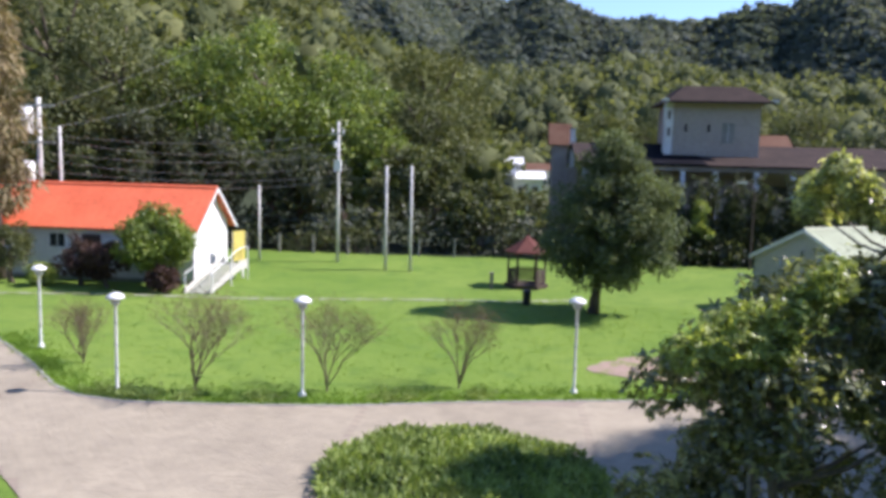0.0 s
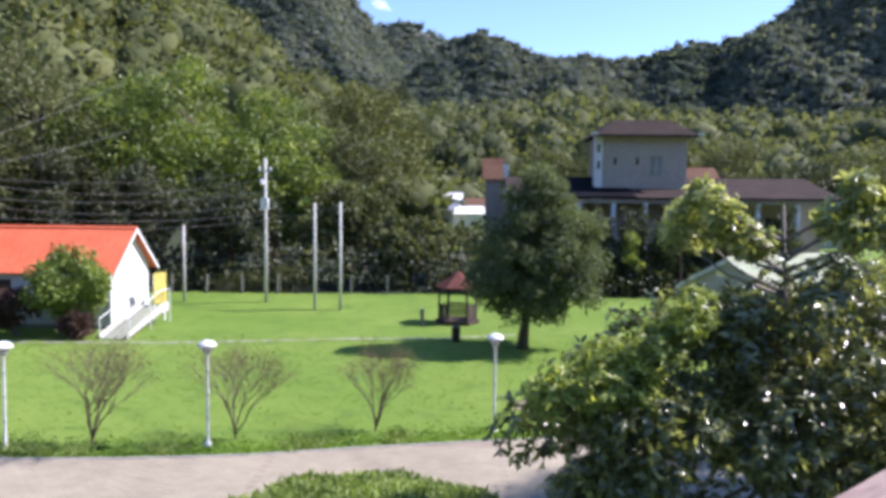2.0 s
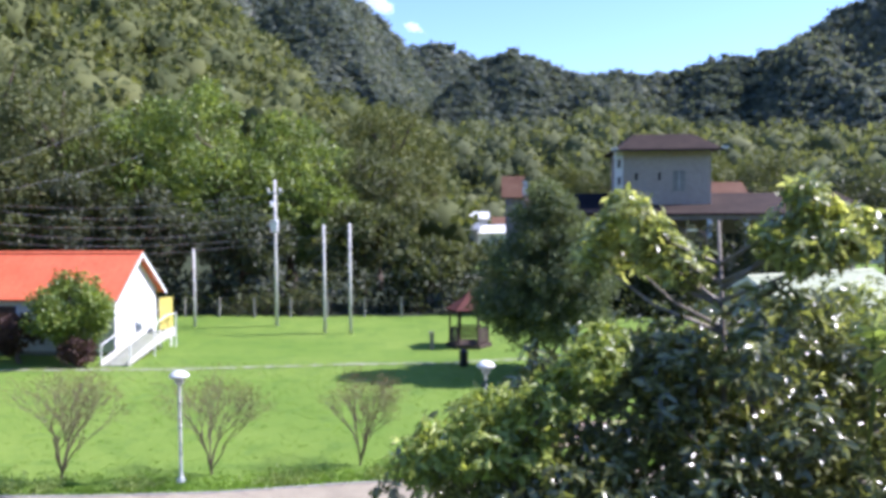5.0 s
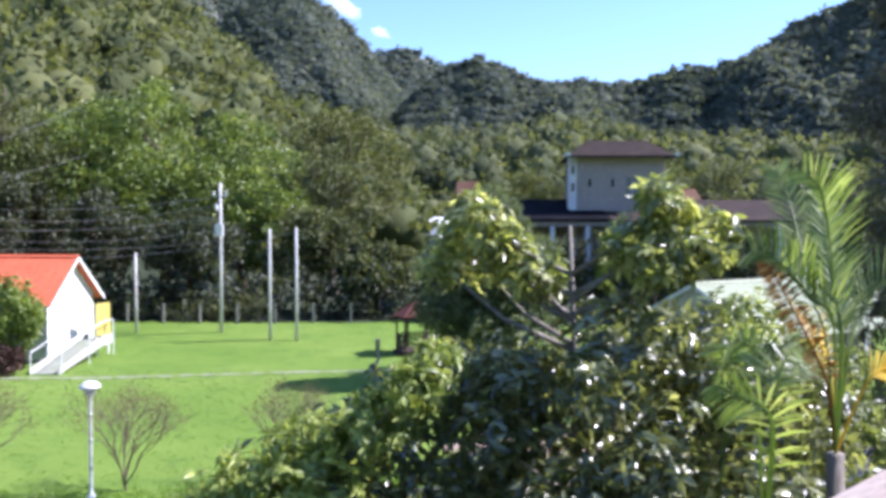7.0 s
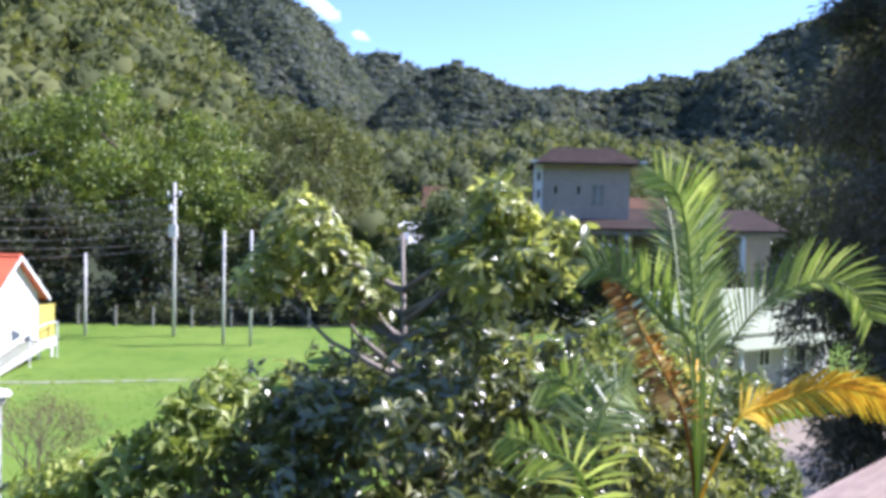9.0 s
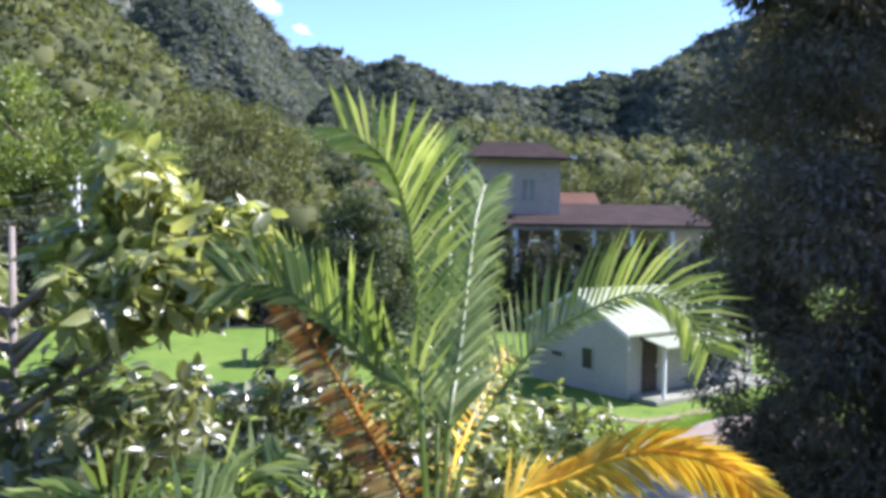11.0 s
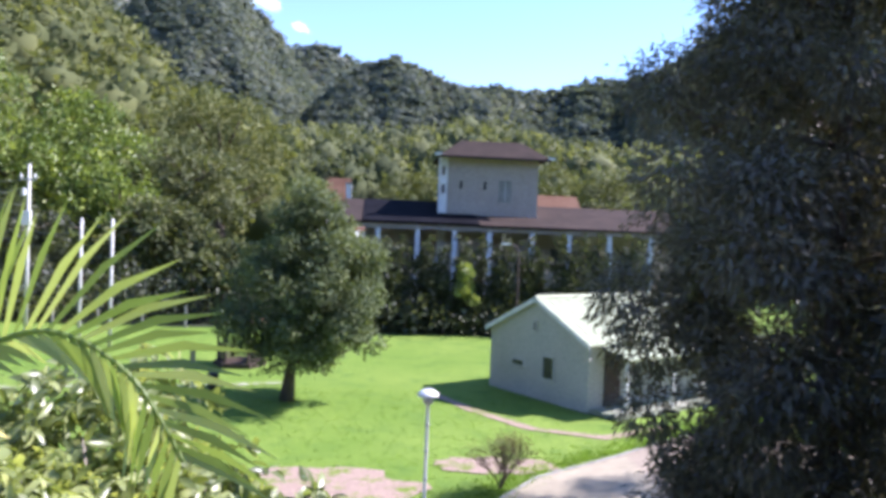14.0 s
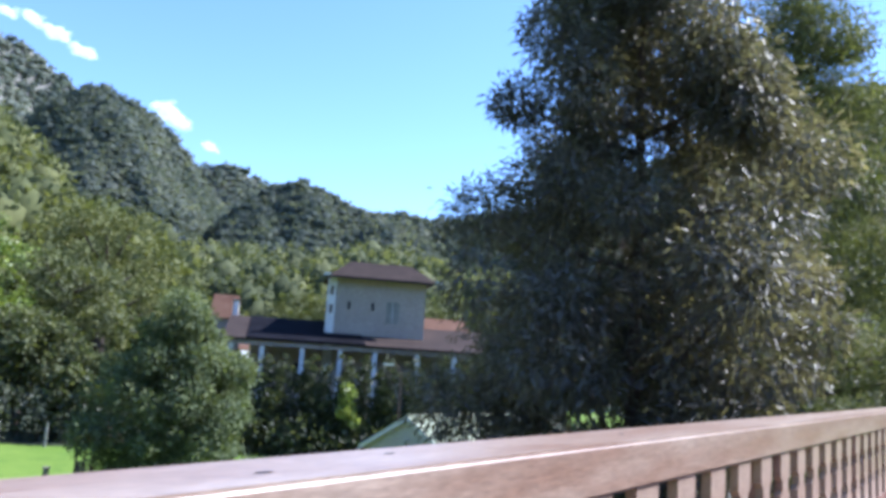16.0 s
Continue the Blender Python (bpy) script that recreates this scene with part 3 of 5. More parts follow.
for a, b in zip(*(lambda p: (p, p[1:]))(along(LAWN_EDGE[1:-1], 0.9))):
    d = b - a
    if kerb_me is None:
        bm = bmesh.new()
        box(bm, (-0.5, -0.05, 0), (0.5, 0.05, 0.035))
        bmesh.ops.bevel(bm, geom=bm.edges[:], offset=0.01, segments=1, affect="EDGES")
        kerb_me = bpy.data.meshes.new("kerb_stone")
        bm.to_mesh(kerb_me)
        bm.free()
        kerb_me.materials.append(M_KERB)
        kerb = tagged(new("kerb"), "low stone kerb between forecourt and lawn", "kerb", kind="structure")
    ob = new("kerb_stone", kerb_me)
    ob.parent = kerb
    ob.matrix_world = pose(*((a + b) / 2), 0, 0, math.degrees(math.atan2(d.y, d.x))) @ Matrix.Diagonal((d.length - 0.02, 1, 1, 1))

# ---- buildings ----
def window_part(parent, m, w, h, frame_mat, name="window", bars=1):
    """A framed window in the local x-z plane, facing -y; m is the pose of its lower left corner."""
    bm = bmesh.new()
    t = 0.06
    for lo, hi in (((0, -0.05, 0), (w, 0.02, t)), ((0, -0.05, h - t), (w, 0.02, h)), ((0, -0.05, t), (t, 0.02, h - t)), ((w - t, -0.05, t), (w, 0.02, h - t))):
        box(bm, lo, hi)
    for k in range(bars):
        x = w * (k + 1) / (bars + 1)
        box(bm, (x - 0.02, -0.04, t), (x + 0.02, 0.0, h - t))
    fr = part(name, bm, frame_mat, parent)
    fr.matrix_basis = m
    box_part("pane", (t, -0.02, t), (w - t, -0.005, h - t), M_GLASS, fr)
    return fr


def roof_slab(bm, x0, x1, y0, z0, y1, z1, th):
    """A sloping slab from the eave (y0, z0) up to the ridge (y1, z1)."""
    prism(bm, [(y0, z0), (y1, z1), (y1, z1 + th), (y0, z0 + th)], x0, x1)


def gabled_house(name, at, rz, length, half, wall_h, ridge_h, wall_mat, roof_mat, over, label, category, boards=0.2):
    """A long house; local x along the ridge from the gable at 0, y across."""
    root = empty(name, at, label, category, rz=rz)
    bm = bmesh.new()
    prism(bm, [(-half, 0), (half, 0), (half, wall_h), (0, ridge_h), (-half, wall_h)], 0, length)
    wall = part("wall", bm, wall_mat, root)
    slope = (ridge_h - wall_h) / half
    for sgn, nm in ((-1, "roof"), (1, "roof")):
        bm = bmesh.new()
        roof_slab(bm, -over, length + over, sgn * (half + over), wall_h - slope * over + 0.01, 0, ridge_h + 0.01, 0.07)
        r = part(nm, bm, roof_mat, root)
        # standing seams on the sheet
        n = int((length + 2 * over) / 0.45)
        bm = bmesh.new()
        for k in range(n + 1):
            x = -over + (length + 2 * over) * k / n
            prism(bm, [(sgn * (half + over), wall_h - slope * over + 0.08), (0, ridge_h + 0.08), (0, ridge_h + 0.09), (sgn * (half + over), wall_h - slope * over + 0.09)], x - 0.015, x + 0.015)
        part("roof_seam", bm, roof_mat, r)
    bm = bmesh.new()
    prism(bm, [(-0.1, ridge_h + 0.06), (0.1, ridge_h + 0.06), (0, ridge_h + 0.15)], -over, length + over)
    part("ridge_cap", bm, roof_mat, root)
    for e in (-over - 0.02, length + over):
        bm = bmesh.new()
        for sgn in (-1, 1):
            q = half + over
            prism(bm, [(sgn * q, wall_h - slope * over - 0.08), (0, ridge_h - 0.08), (0, ridge_h + 0.09), (sgn * q, wall_h - slope * over + 0.09)], e, e + 0.02)
        part("barge_board", bm, M_WHITE, root)
    return root, wall


# white cabin with the orange roof; the lit gable faces the sun
cabin, wall = gabled_house("cabin", (-14.35, 37.27, 0.1), 177, 12.5, 1.87, 2.62, 4.27, M_WHITE, M_ORANGE, 0.36,
                           "long white cabin with an orange-red metal roof", "cabin")
for x, w, z, h in ((6.35, 0.9, 1.35, 0.75), (8.1, 0.8, 0.9, 1.1), (10.6, 0.9, 1.2, 0.8)):
    window_part(wall, pose(x + w, 1.88, z, 0, 0, 180), w, h, M_WHITEMETAL)
dr = box_part("door", (4.6, 1.872, 0.05), (5.5, 1.93, 2.05), M_DARKWOOD, cabin, "dark timber door")
box_part("handle", (5.35, 1.93, 1.0), (5.39, 1.97, 1.15), M_GREYMETAL, dr)
box_part("plinth", (-0.02, -1.9, -0.1), (12.52, 1.9, 0.06), M_CONC, cabin)
for k in range(9):
    box_part("board_joint", (-0.012, -1.7 + k * 0.42, 0.1), (0.0, -1.68 + k * 0.42, 2.6), M_WHITE, wall)
# ramp with handrails at the gable, and the yellow board
ramp = empty("access_ramp", (-13.3, 35.2, 0), "white-railed wooden access ramp at the cabin gable", "ramp")
bm = bmesh.new()
prism(bm, [(-2.2, 0.02), (1.5, 0.75), (2.6, 0.75), (2.6, 0.6), (1.5, 0.6), (-2.2, 0.0)], -0.55, 0.55)
part("ramp_floor", bm, M_CONC, ramp)
for sx in (-0.56, 0.56):
    bm = bmesh.new()
    prism(bm, [(-2.25, 0.0), (-2.25, 0.22), (1.5, 0.98), (2.6, 0.98), (2.6, 0.55), (1.5, 0.55)], sx - 0.02, sx + 0.02)
    part("side_board", bm, M_CREAM, ramp, "pale beige sloping side board")
    bm = bmesh.new()
    tube(bm, [(sx, -2.2, 0.85), (sx, 1.5, 1.6), (sx, 2.6, 1.6)], 0.025)
    part("handrail", bm, M_WHITEMETAL, ramp)
    for y in (-2.1, 0.2, 2.5):
        zf = 0.02 + max(0, min(1, (y + 2.2) / 3.7)) * 0.73
        bm = bmesh.new()
        tube(bm, [(sx * 1.09, y, 0), (sx * 1.09, y, zf + 0.86)], 0.03)
        part("rail_post", bm, M_WHITEMETAL, ramp)
yb = empty("yellow_board", (-13.1, 37.6, 0), "yellow painted board standing beside the ramp", "board", rz=62)
box_part("panel", (-0.36, -0.03, 0.9), (0.36, 0.03, 2.35), M_YELLOW, yb)
for sx in (-0.3, 0.3):
    box_part("post", (sx - 0.04, 0.032, 0), (sx + 0.04, 0.1, 2.3), M_WHITEMETAL, yb)

# cream house with the pale roof
house, hwall = gabled_house("cream_house", (11.95, 33.3, 0), 31.2, 7.4, 2.5, 2.25, 3.5, M_CREAM, M_PALEROOF, 0.16,
                            "small cream boarded house with a pale green roof", "house")
window_part(hwall, pose(-0.02, -0.35, 0.75, 0, 0, -90), 0.62, 0.85, M_CREAM, bars=0)
window_part(hwall, pose(-0.02, 1.25, 1.0, 0, 0, -90), 0.7, 0.28, M_CREAM, bars=0)
window_part(hwall, pose(-0.02, 0.2, 2.35, 0, 0, -90), 0.22, 0.4, M_CREAM, "vent", bars=0)
for k in range(14):
    box_part("board_joint", (-0.01, -2.48, 0.14 + k * 0.155), (0.0, 2.48, 0.152 + k * 0.155), M_CREAM, hwall)
bm = bmesh.new()
roof_slab(bm, 0.5, 7.5, -3.75, 1.86, -2.55, 2.12, 0.06)
part("porch_roof", bm, M_PALEROOF, house)
box_part("gutter", (0.4, -2.78, 2.06), (7.5, -2.68, 2.16), M_BLACK, house, "dark gutter under the eave")
for x in (0.65, 3.0, 5.3, 7.3):
    box_part("porch_post", (x - 0.05, -3.6, 0.16), (x + 0.05, -3.5, 1.9), M_WHITEMETAL, house)
box_part("porch_floor", (0.1, -3.7, 0), (7.5, -2.51, 0.14), M_CONC, house)
d2 = box_part("door", (0.75, -2.56, 0.17), (1.5, -2.505, 2.0), M_DARKWOOD, house, "dark timber door")
box_part("handle", (1.4, -2.6, 1.0), (1.44, -2.56, 1.14), M_GREYMETAL, d2)
for x in (2.9, 5.1):
    window_part(hwall, pose(x, -2.51, 0.95), 0.7, 0.8, M_WHITEMETAL)

# school building with the tower
tower = empty("tower_building", (13.1, 55.0, 0.55), "grey-beige building with a square tower and brown roofs", "building", rz=0)
bm = bmesh.new()
box(bm, (-2.75, -1.8, -0.5), (2.75, 3.5, 9.75))
tw = part("tower_wall", bm, M_STUCCO, tower)
box_part("corner_pilaster", (-3.25, -1.75, -0.5), (-2.76, -1.0, 9.7), M_WHITE, tower)
bm = bmesh.new()
e = [bm.verts.new(p) for p in ((-3.35, -2.5, 9.62), (3.35, -2.5, 9.62), (3.35, 4.2, 9.62), (-3.35, 4.2, 9.62))]
t = [bm.verts.new(p) for p in ((-1.9, -0.7, 10.75), (1.9, -0.7, 10.75), (1.9, 2.4, 10.75), (-1.9, 2.4, 10.75))]
bm.faces.new(e[::-1])
bm.faces.new(t)
for k in range(4):
    bm.faces.new((e[k], e[(k + 1) % 4], t[(k + 1) % 4], t[k]))
rf = part("tower_roof", bm, M_BROWNROOF, tower)
box_part("fascia", (-3.38, -2.53, 9.5), (3.38, -2.49, 9.64), M_BROWNROOF, rf)
for x0 in (-3.6, 3.2):
    box_part("eave_bracket", (x0, -2.6, 9.62), (x0 + 0.4, -2.1, 9.76), M_WHITE, rf)
for x in (-1.95, -0.5):
    window_part(tw, pose(x - 0.14, -1.81, 7.65), 0.3, 0.6, M_STUCCO, bars=0)
bp0 = box_part("blind_panel", (0.35, -1.83, 7.0), (1.15, -1.802, 8.3), M_KERB, tw, "grey blind panel")
box_part("panel_edge", (0.72, -1.845, 7.05), (0.77, -1.832, 8.25), M_POLE, bp0)
for z in (7.4, 8.5):
    window_part(tw, pose(-3.12, -1.76, z), 0.22, 0.55, M_STUCCO, bars=0)
wing = empty("arcade_wing", (9.5, 55, 0.5), "long low building wing with white columns and dark roof", "building")
box_part("wall", (-4, -1.0, -0.5), (14, 7, 5.6), M_STUCCO, wing)
bm = bmesh.new()
roof_slab(bm, -4.1, 2.6, -4.2, 5.55, 1.6, 6.95, 0.12)
part("solar_roof", bm, M_BLACKROOF, wing, "black panelled roof")
for x0, x1 in ((-5.4, -4.12), (2.62, 15.5)):
    bm = bmesh.new()
    roof_slab(bm, x0, x1, -4.2, 5.5, 1.6, 6.9, 0.12)
    part("roof", bm, M_BROWNROOF, wing)
bm = bmesh.new()
roof_slab(bm, -5.4, 15.5, 7.2, 5.5, 1.62, 6.9, 0.12)
part("rear_roof", bm, M_BROWNROOF, wing)
box_part("eave_beam", (-5.2, -4.0, 5.25), (15.3, -3.8, 5.5), M_STUCCO, wing)
for x in (-4.9, -3.2, -0.95, 1.2, 3.2, 5.7, 7.9, 10.3, 12.8):
    box_part("column", (x - 0.13, -3.99, -0.4), (x + 0.13, -3.72, 5.25), M_WHITE, wing)
for k in range(8):
    window_part(wing, pose(-3.6 + k * 2.2, -1.01, 2.9), 1.2, 1.5, M_STUCCO)
for at, sx, sy, h0, h1, lab in (((18.2, 62), 2.0, 2.5, 6.6, 8.2, "orange"), ((22.5, 60), 4.0, 3.0, 5.6, 6.7, "tan"), ((3.5, 60.5), 0.55, 1.2, 7.2, 8.7, "red")):
    hb = empty("rear_block", (*at, 0.3), "building block behind with a %s tiled gable roof" % lab, "building")
    box_part("wall", (-sx, -sy, 0), (sx, sy, h0 - 0.1), M_STUCCO, hb)
    bm = bmesh.new()
    prism(bm, [(-sy - 0.3, h0 - 0.1), (sy + 0.3, h0 - 0.1), (0, h1)], -sx - 0.3, sx + 0.3)
    part("roof", bm, M_TERRA, hb)
chim = empty("chimney", (4.3, 58, 0.3), "slim white chimney on the building roof", "chimney")
box_part("shaft", (-0.17, -0.17, 5.5), (0.17, 0.17, 8.2), M_WHITE, chim)
box_part("stack", (-0.4, -0.4, 0), (0.4, 0.4, 5.5), M_STUCCO, chim)
box_part("cap", (-0.22, -0.22, 8.2), (0.22, 0.22, 8.28), M_CONC, chim)

for x, y, w, h, d, seed in ((-2.2, 96, 2.4, 4.3, 4, 1), (1.2, 98, 2.6, 3.9, 5, 3), (-5.0, 101, 2.0, 5.0, 4, 4), (40, 98, 3.2, 6.6, 4, 4), (46, 99, 3.0, 6.9, 4, 5), (33, 101, 2.6, 6.4, 4, 6), (13, 108, 3, 5.2, 4, 7), (-0.6, 106, 1.8, 5.6, 4, 9), (3.6, 104, 1.5, 4.9, 4, 8), (-3.6, 108, 1.6, 6.2, 4, 10)):
    fh = empty("far_house", (x, y, 0.3), "small white house of the far village among trees", "house", "far village houses")
    box_part("wall", (-w, -d / 2, 0), (w, d / 2, h), (M_WHITE, M_STUCCO, M_CREAM)[seed % 3], fh)
    bm = bmesh.new()
    prism(bm, [(-d / 2 - 0.4, h), (d / 2 + 0.4, h), (0, h + 0.9)], -w - 0.3, w + 0.3)
    part("roof", bm, (M_WHITE, M_GREYMETAL, M_TERRA)[seed % 3], fh)
    for k in range(3):
        window_part(fh, pose(-w + 0.6 + k * w * 0.62, -d / 2 - 0.01, h - 1.9), 0.8, 1.0, M_GREYMETAL)

# gazebo
gz = empty("gazebo", (0.9, 38.4, 0.15), "small open gazebo with a red hexagonal roof", "gazebo")
bm = bmesh.new()
lathe(bm, [(1.28, 1.66), (1.3, 1.72), (0.65, 2.1), (0.06, 2.5), (0.03, 2.62)], 6)
part("roof", bm, M_REDTILE, gz)
for k in range(6):
    a = math.pi / 3 * k
    bm = bmesh.new()
    tube(bm, [(1.05 * math.cos(a), 1.05 * math.sin(a), -0.15), (1.05 * math.cos(a), 1.05 * math.sin(a), 1.7)], 0.06)
    part("post", bm, M_DARKWOOD, gz)
    if k not in (4,):
        b = a + math.pi / 3
        for z in (0.15, 0.27, 0.39, 0.51, 0.63, 0.75):
            bm = bmesh.new()
            tube(bm, [(1.05 * math.cos(a), 1.05 * math.sin(a), z), (1.05 * math.cos(b), 1.05 * math.sin(b), z)], 0.045)
            part("rail_bar", bm, M_DARKWOOD, gz)
bm = bmesh.new()
lathe(bm, [(1.25, -0.15), (1.25, 0.04)], 6)
part("floor", bm, M_DARKWOOD, gz)
gz.scale = (0.84, 0.84, 0.93)
sp = empty("signpost", (-0.75, 37.4, 0.0), "short wooden post beside the gazebo", "post")
box_part("post", (-0.09, -0.09, 0), (0.09, 0.09, 0.75), M_GREYBARK, sp)
box_part("cap", (-0.12, -0.12, 0.75), (0.12, 0.12, 0.79), M_GREYBARK, sp)
bi = empty("litter_bin", (0.84, 33.4, 0.0), "black cylindrical litter bin on the lawn", "bin")
bm = bmesh.new()
lathe(bm, [(0.14, 0), (0.17, 0.05), (0.18, 0.55)], 14)
part("body", bm, M_BLACK, bi)
bm = bmesh.new()
lathe(bm, [(0.2, 0.55), (0.2, 0.6), (0.08, 0.68)], 14)
part("lid", bm, M_BLACK, bi)

# ---- lamps, poles, cables ----
def garden_lamp(at):
    lp = empty("garden_lamp", (*at, 0), "white garden lamp post with a flat round shade", "lamp", "garden lamps along the lawn")
    bm = bmesh.new()
    lathe(bm, [(0.1, 0), (0.1, 0.04), (0.05, 0.1), (0.036, 0.16), (0.036, 2.2), (0.05, 2.22), (0.05, 2.28)], 10)
    part("post", bm, M_WHITEMETAL, lp, smooth=True)
    for z in (0.62, 1.2, 1.75):
        bm = bmesh.new()
        lathe(bm, [(0.036, z), (0.048, z + 0.015), (0.048, z + 0.05), (0.036, z + 0.065)], 10)
        part("collar", bm, M_GREYMETAL, lp)
    bm = bmesh.new()
    lathe(bm, [(0.05, 2.2), (0.1, 2.24), (0.12, 2.36)], 12)
    part("globe_base", bm, M_POLE, lp, smooth=True)
    bm = bmesh.new()
    lathe(bm, [(0.09, 2.35), (0.2, 2.37), (0.225, 2.4), (0.21, 2.44), (0.13, 2.5), (0.03, 2.53)], 18)
    part("shade", bm, M_WHITEMETAL, lp, smooth=True)
    return lp


first_lamp = garden_lamp((-14.1, 22.95))
for x, y in ((-9.57, 18.9), (-5.0, 19.4), (1.85, 20.8), (7.38, 22.3)):
    copy_thing(first_lamp, pose(x, y, 0, 0, 0, x * 31))

def utility_pole(at, z0, z1, r, label, extra=None):
    p = empty("utility_pole", (*at, z0), label, "pole")
    bm = bmesh.new()
    tube(bm, [(0, 0, -0.1), (0, 0, (z1 - z0) / 2), (0, 0, z1 - z0)], [r, r * 0.88, r * 0.75], 8)
    part("shaft", bm, M_POLE, p, smooth=True)
    return p


utility_pole((-6.46, 41.25), 0.2, 5.65, 0.085, "plain slim grey concrete pole on the lawn")
utility_pole((-5.12, 41.1), 0.2, 5.7, 0.085, "plain slim grey concrete pole on the lawn")
utility_pole((-13.85, 43.0), 0.25, 4.4, 0.085, "short grey concrete pole at the forest edge")
bp = utility_pole((-9.42, 43.0), 0.25, 8.0, 0.1, "tall utility pole with a white equipment box")
box_part("equipment_box", (-0.2, -0.32, 5.0), (0.2, -0.1, 5.65), M_WHITEMETAL, bp, "white equipment box", 0.02)
box_part("crossarm", (-0.35, -0.13, 7.0), (0.35, -0.09, 7.1), M_GREYMETAL, bp)
for x in (-0.3, 0.3):
    bm = bmesh.new()
    lathe(bm, [(0.03, 7.1), (0.07, 7.14), (0.04, 7.2), (0.07, 7.26), (0.03, 7.3)], 8, (x, -0.11, 0))
    part("insulator", bm, M_WHITEMETAL, bp)
bm = bmesh.new()
lathe(bm, [(0.05, 6.3), (0.1, 6.35), (0.1, 6.6), (0.05, 6.65)], 8, (-0.16, -0.12, 0))
part("switch", bm, M_WHITEMETAL, bp)
tp = utility_pole((-25.9, 42.0), 0.1, 8.9, 0.16, "utility pole carrying two white transformers")
for z in (3.9, 6.8):
    bm = bmesh.new()
    lathe(bm, [(0.3, z), (0.36, z + 0.08), (0.36, z + 1.35), (0.28, z + 1.45)], 14, (-0.5, -0.35, 0))
    tk = part("transformer", bm, M_WHITEMETAL, tp, "white cylindrical transformer", True)
box_part("crossarm", (-0.9, -0.25, 6.3), (1.0, -0.15, 6.42), M_GREYMETAL, tp)
box_part("crossarm", (-0.9, -0.25, 8.3), (1.0, -0.15, 8.42), M_GREYMETAL, tp)
pole_b = utility_pole((-24.9, 42.3), 0.1, 7.4, 0.1, "second slim pole beside the transformers")


def cable(a, b, sag, r=0.013):
    a, b = Vector(a), Vector(b)
    pts = [a.lerp(b, k / 14) + Vector((0, 0, -4 * sag * (k / 14) * (1 - k / 14))) for k in range(15)]
    bm = bmesh.new()
    tube(bm, pts, r, 5)
    tagged(part("cable", bm, M_CABLE), "thin overhead cable strung between utility poles", "cable", "overhead cables")


for z, zz, s in ((6.6, 7.3, 0.5), (6.4, 6.9, 0.8), (5.6, 6.2, 0.5), (5.2, 5.6, 0.6), (4.6, 5.0, 0.4), (4.0, 4.7, 0.4)):
    cable((-25.3, 42.0, z + 0.3), (-9.45, 42.9, zz), s)
cable((-25.6, 41.9, 8.3), (-19, 47.5, 12.5), 0.2)
cable((-25.6, 41.9, 7.2), (-18.5, 47.5, 9.8), 0.2)
cable((-9.4, 42.9, 5.0), (-5.12, 41.1, 5.6), 0.3, 0.012)
sl = empty("street_lamp", (13.4, 45.3, 0.3), "grey street lamp with an outreach arm", "street lamp")
bm = bmesh.new()
tube(bm, [(0, 0, 0), (0, 0, 4.5), (-0.1, 0, 4.75), (-0.45, -0.05, 4.88)], [0.07, 0.05, 0.04, 0.035], 8)
part("pole", bm, M_DARKWOOD, sl)
box_part("lamp_head", (-0.95, -0.13, 4.84), (-0.4, 0.05, 4.93), M_WHITEMETAL, sl, "", 0.02)
for k in range(9):
    fp = empty("fence_post", (-20 + k * 2.1, 46.3 + 0.2 * math.sin(k), 0.3), "pale concrete fence post at the forest edge", "fence post", "fence posts at the forest edge")
    box_part("post", (-0.05, -0.05, 0), (0.05, 0.05, 1.1), M_KERB, fp)
    box_part("cap", (-0.065, -0.065, 1.1), (0.065, 0.065, 1.14), M_KERB, fp)

# ---- terrace with its rail ----
RD = Vector((0.743, 0.669, 0))
RN = Vector((-0.669, 0.743, 0))
RZ = math.degrees(math.atan2(RD.y, RD.x))
CAP_Z, OUTER, DECK_Z = 5.37, 0.90, 4.34
rail_m = pose(*(RN * OUTER), 0, 0, RZ)
terrace = tagged(new("terrace"), "timber terrace floor of long planks on a white storey", "terrace", kind="structure")
terrace.matrix_world = rail_m
for k in range(22):
    box_part("plank", (-9, -3.6 + k * 0.155, DECK_Z - 0.04), (23, -3.6 + k * 0.155 + 0.147, DECK_Z), M_DECK, terrace)
box_part("slab", (-9, -3.6, DECK_Z - 0.35), (23, 0.0, DECK_Z - 0.042), M_CONC, terrace)
base_wall = tagged(box_part("wall_base", (-9, -3.4, -0.2), (23, -0.3, DECK_Z - 0.352), M_WHITE), "plain white wall below the terrace", "wall", kind="structure")
base_wall.matrix_world = rail_m
back_wall = tagged(box_part("wall_back", (-9, -3.9, -0.2), (23, -3.62, 7.6), M_WHITE), "plain white house wall behind the terrace", "wall", kind="structure")
back_wall.matrix_world = rail_m

rail = empty("terrace_rail", (0, 0, 0), "weathered red-brown timber terrace rail with wide cap", "railing")
rail.matrix_world = rail_m
bm = bmesh.new()
box(bm, (-9, -0.325, CAP_Z - 0.19), (23, 0.0, CAP_Z))
bmesh.ops.bevel(bm, geom=bm.edges[:], offset=0.014, segments=3, affect="EDGES")
part("cap", bm, M_RAIL, rail)
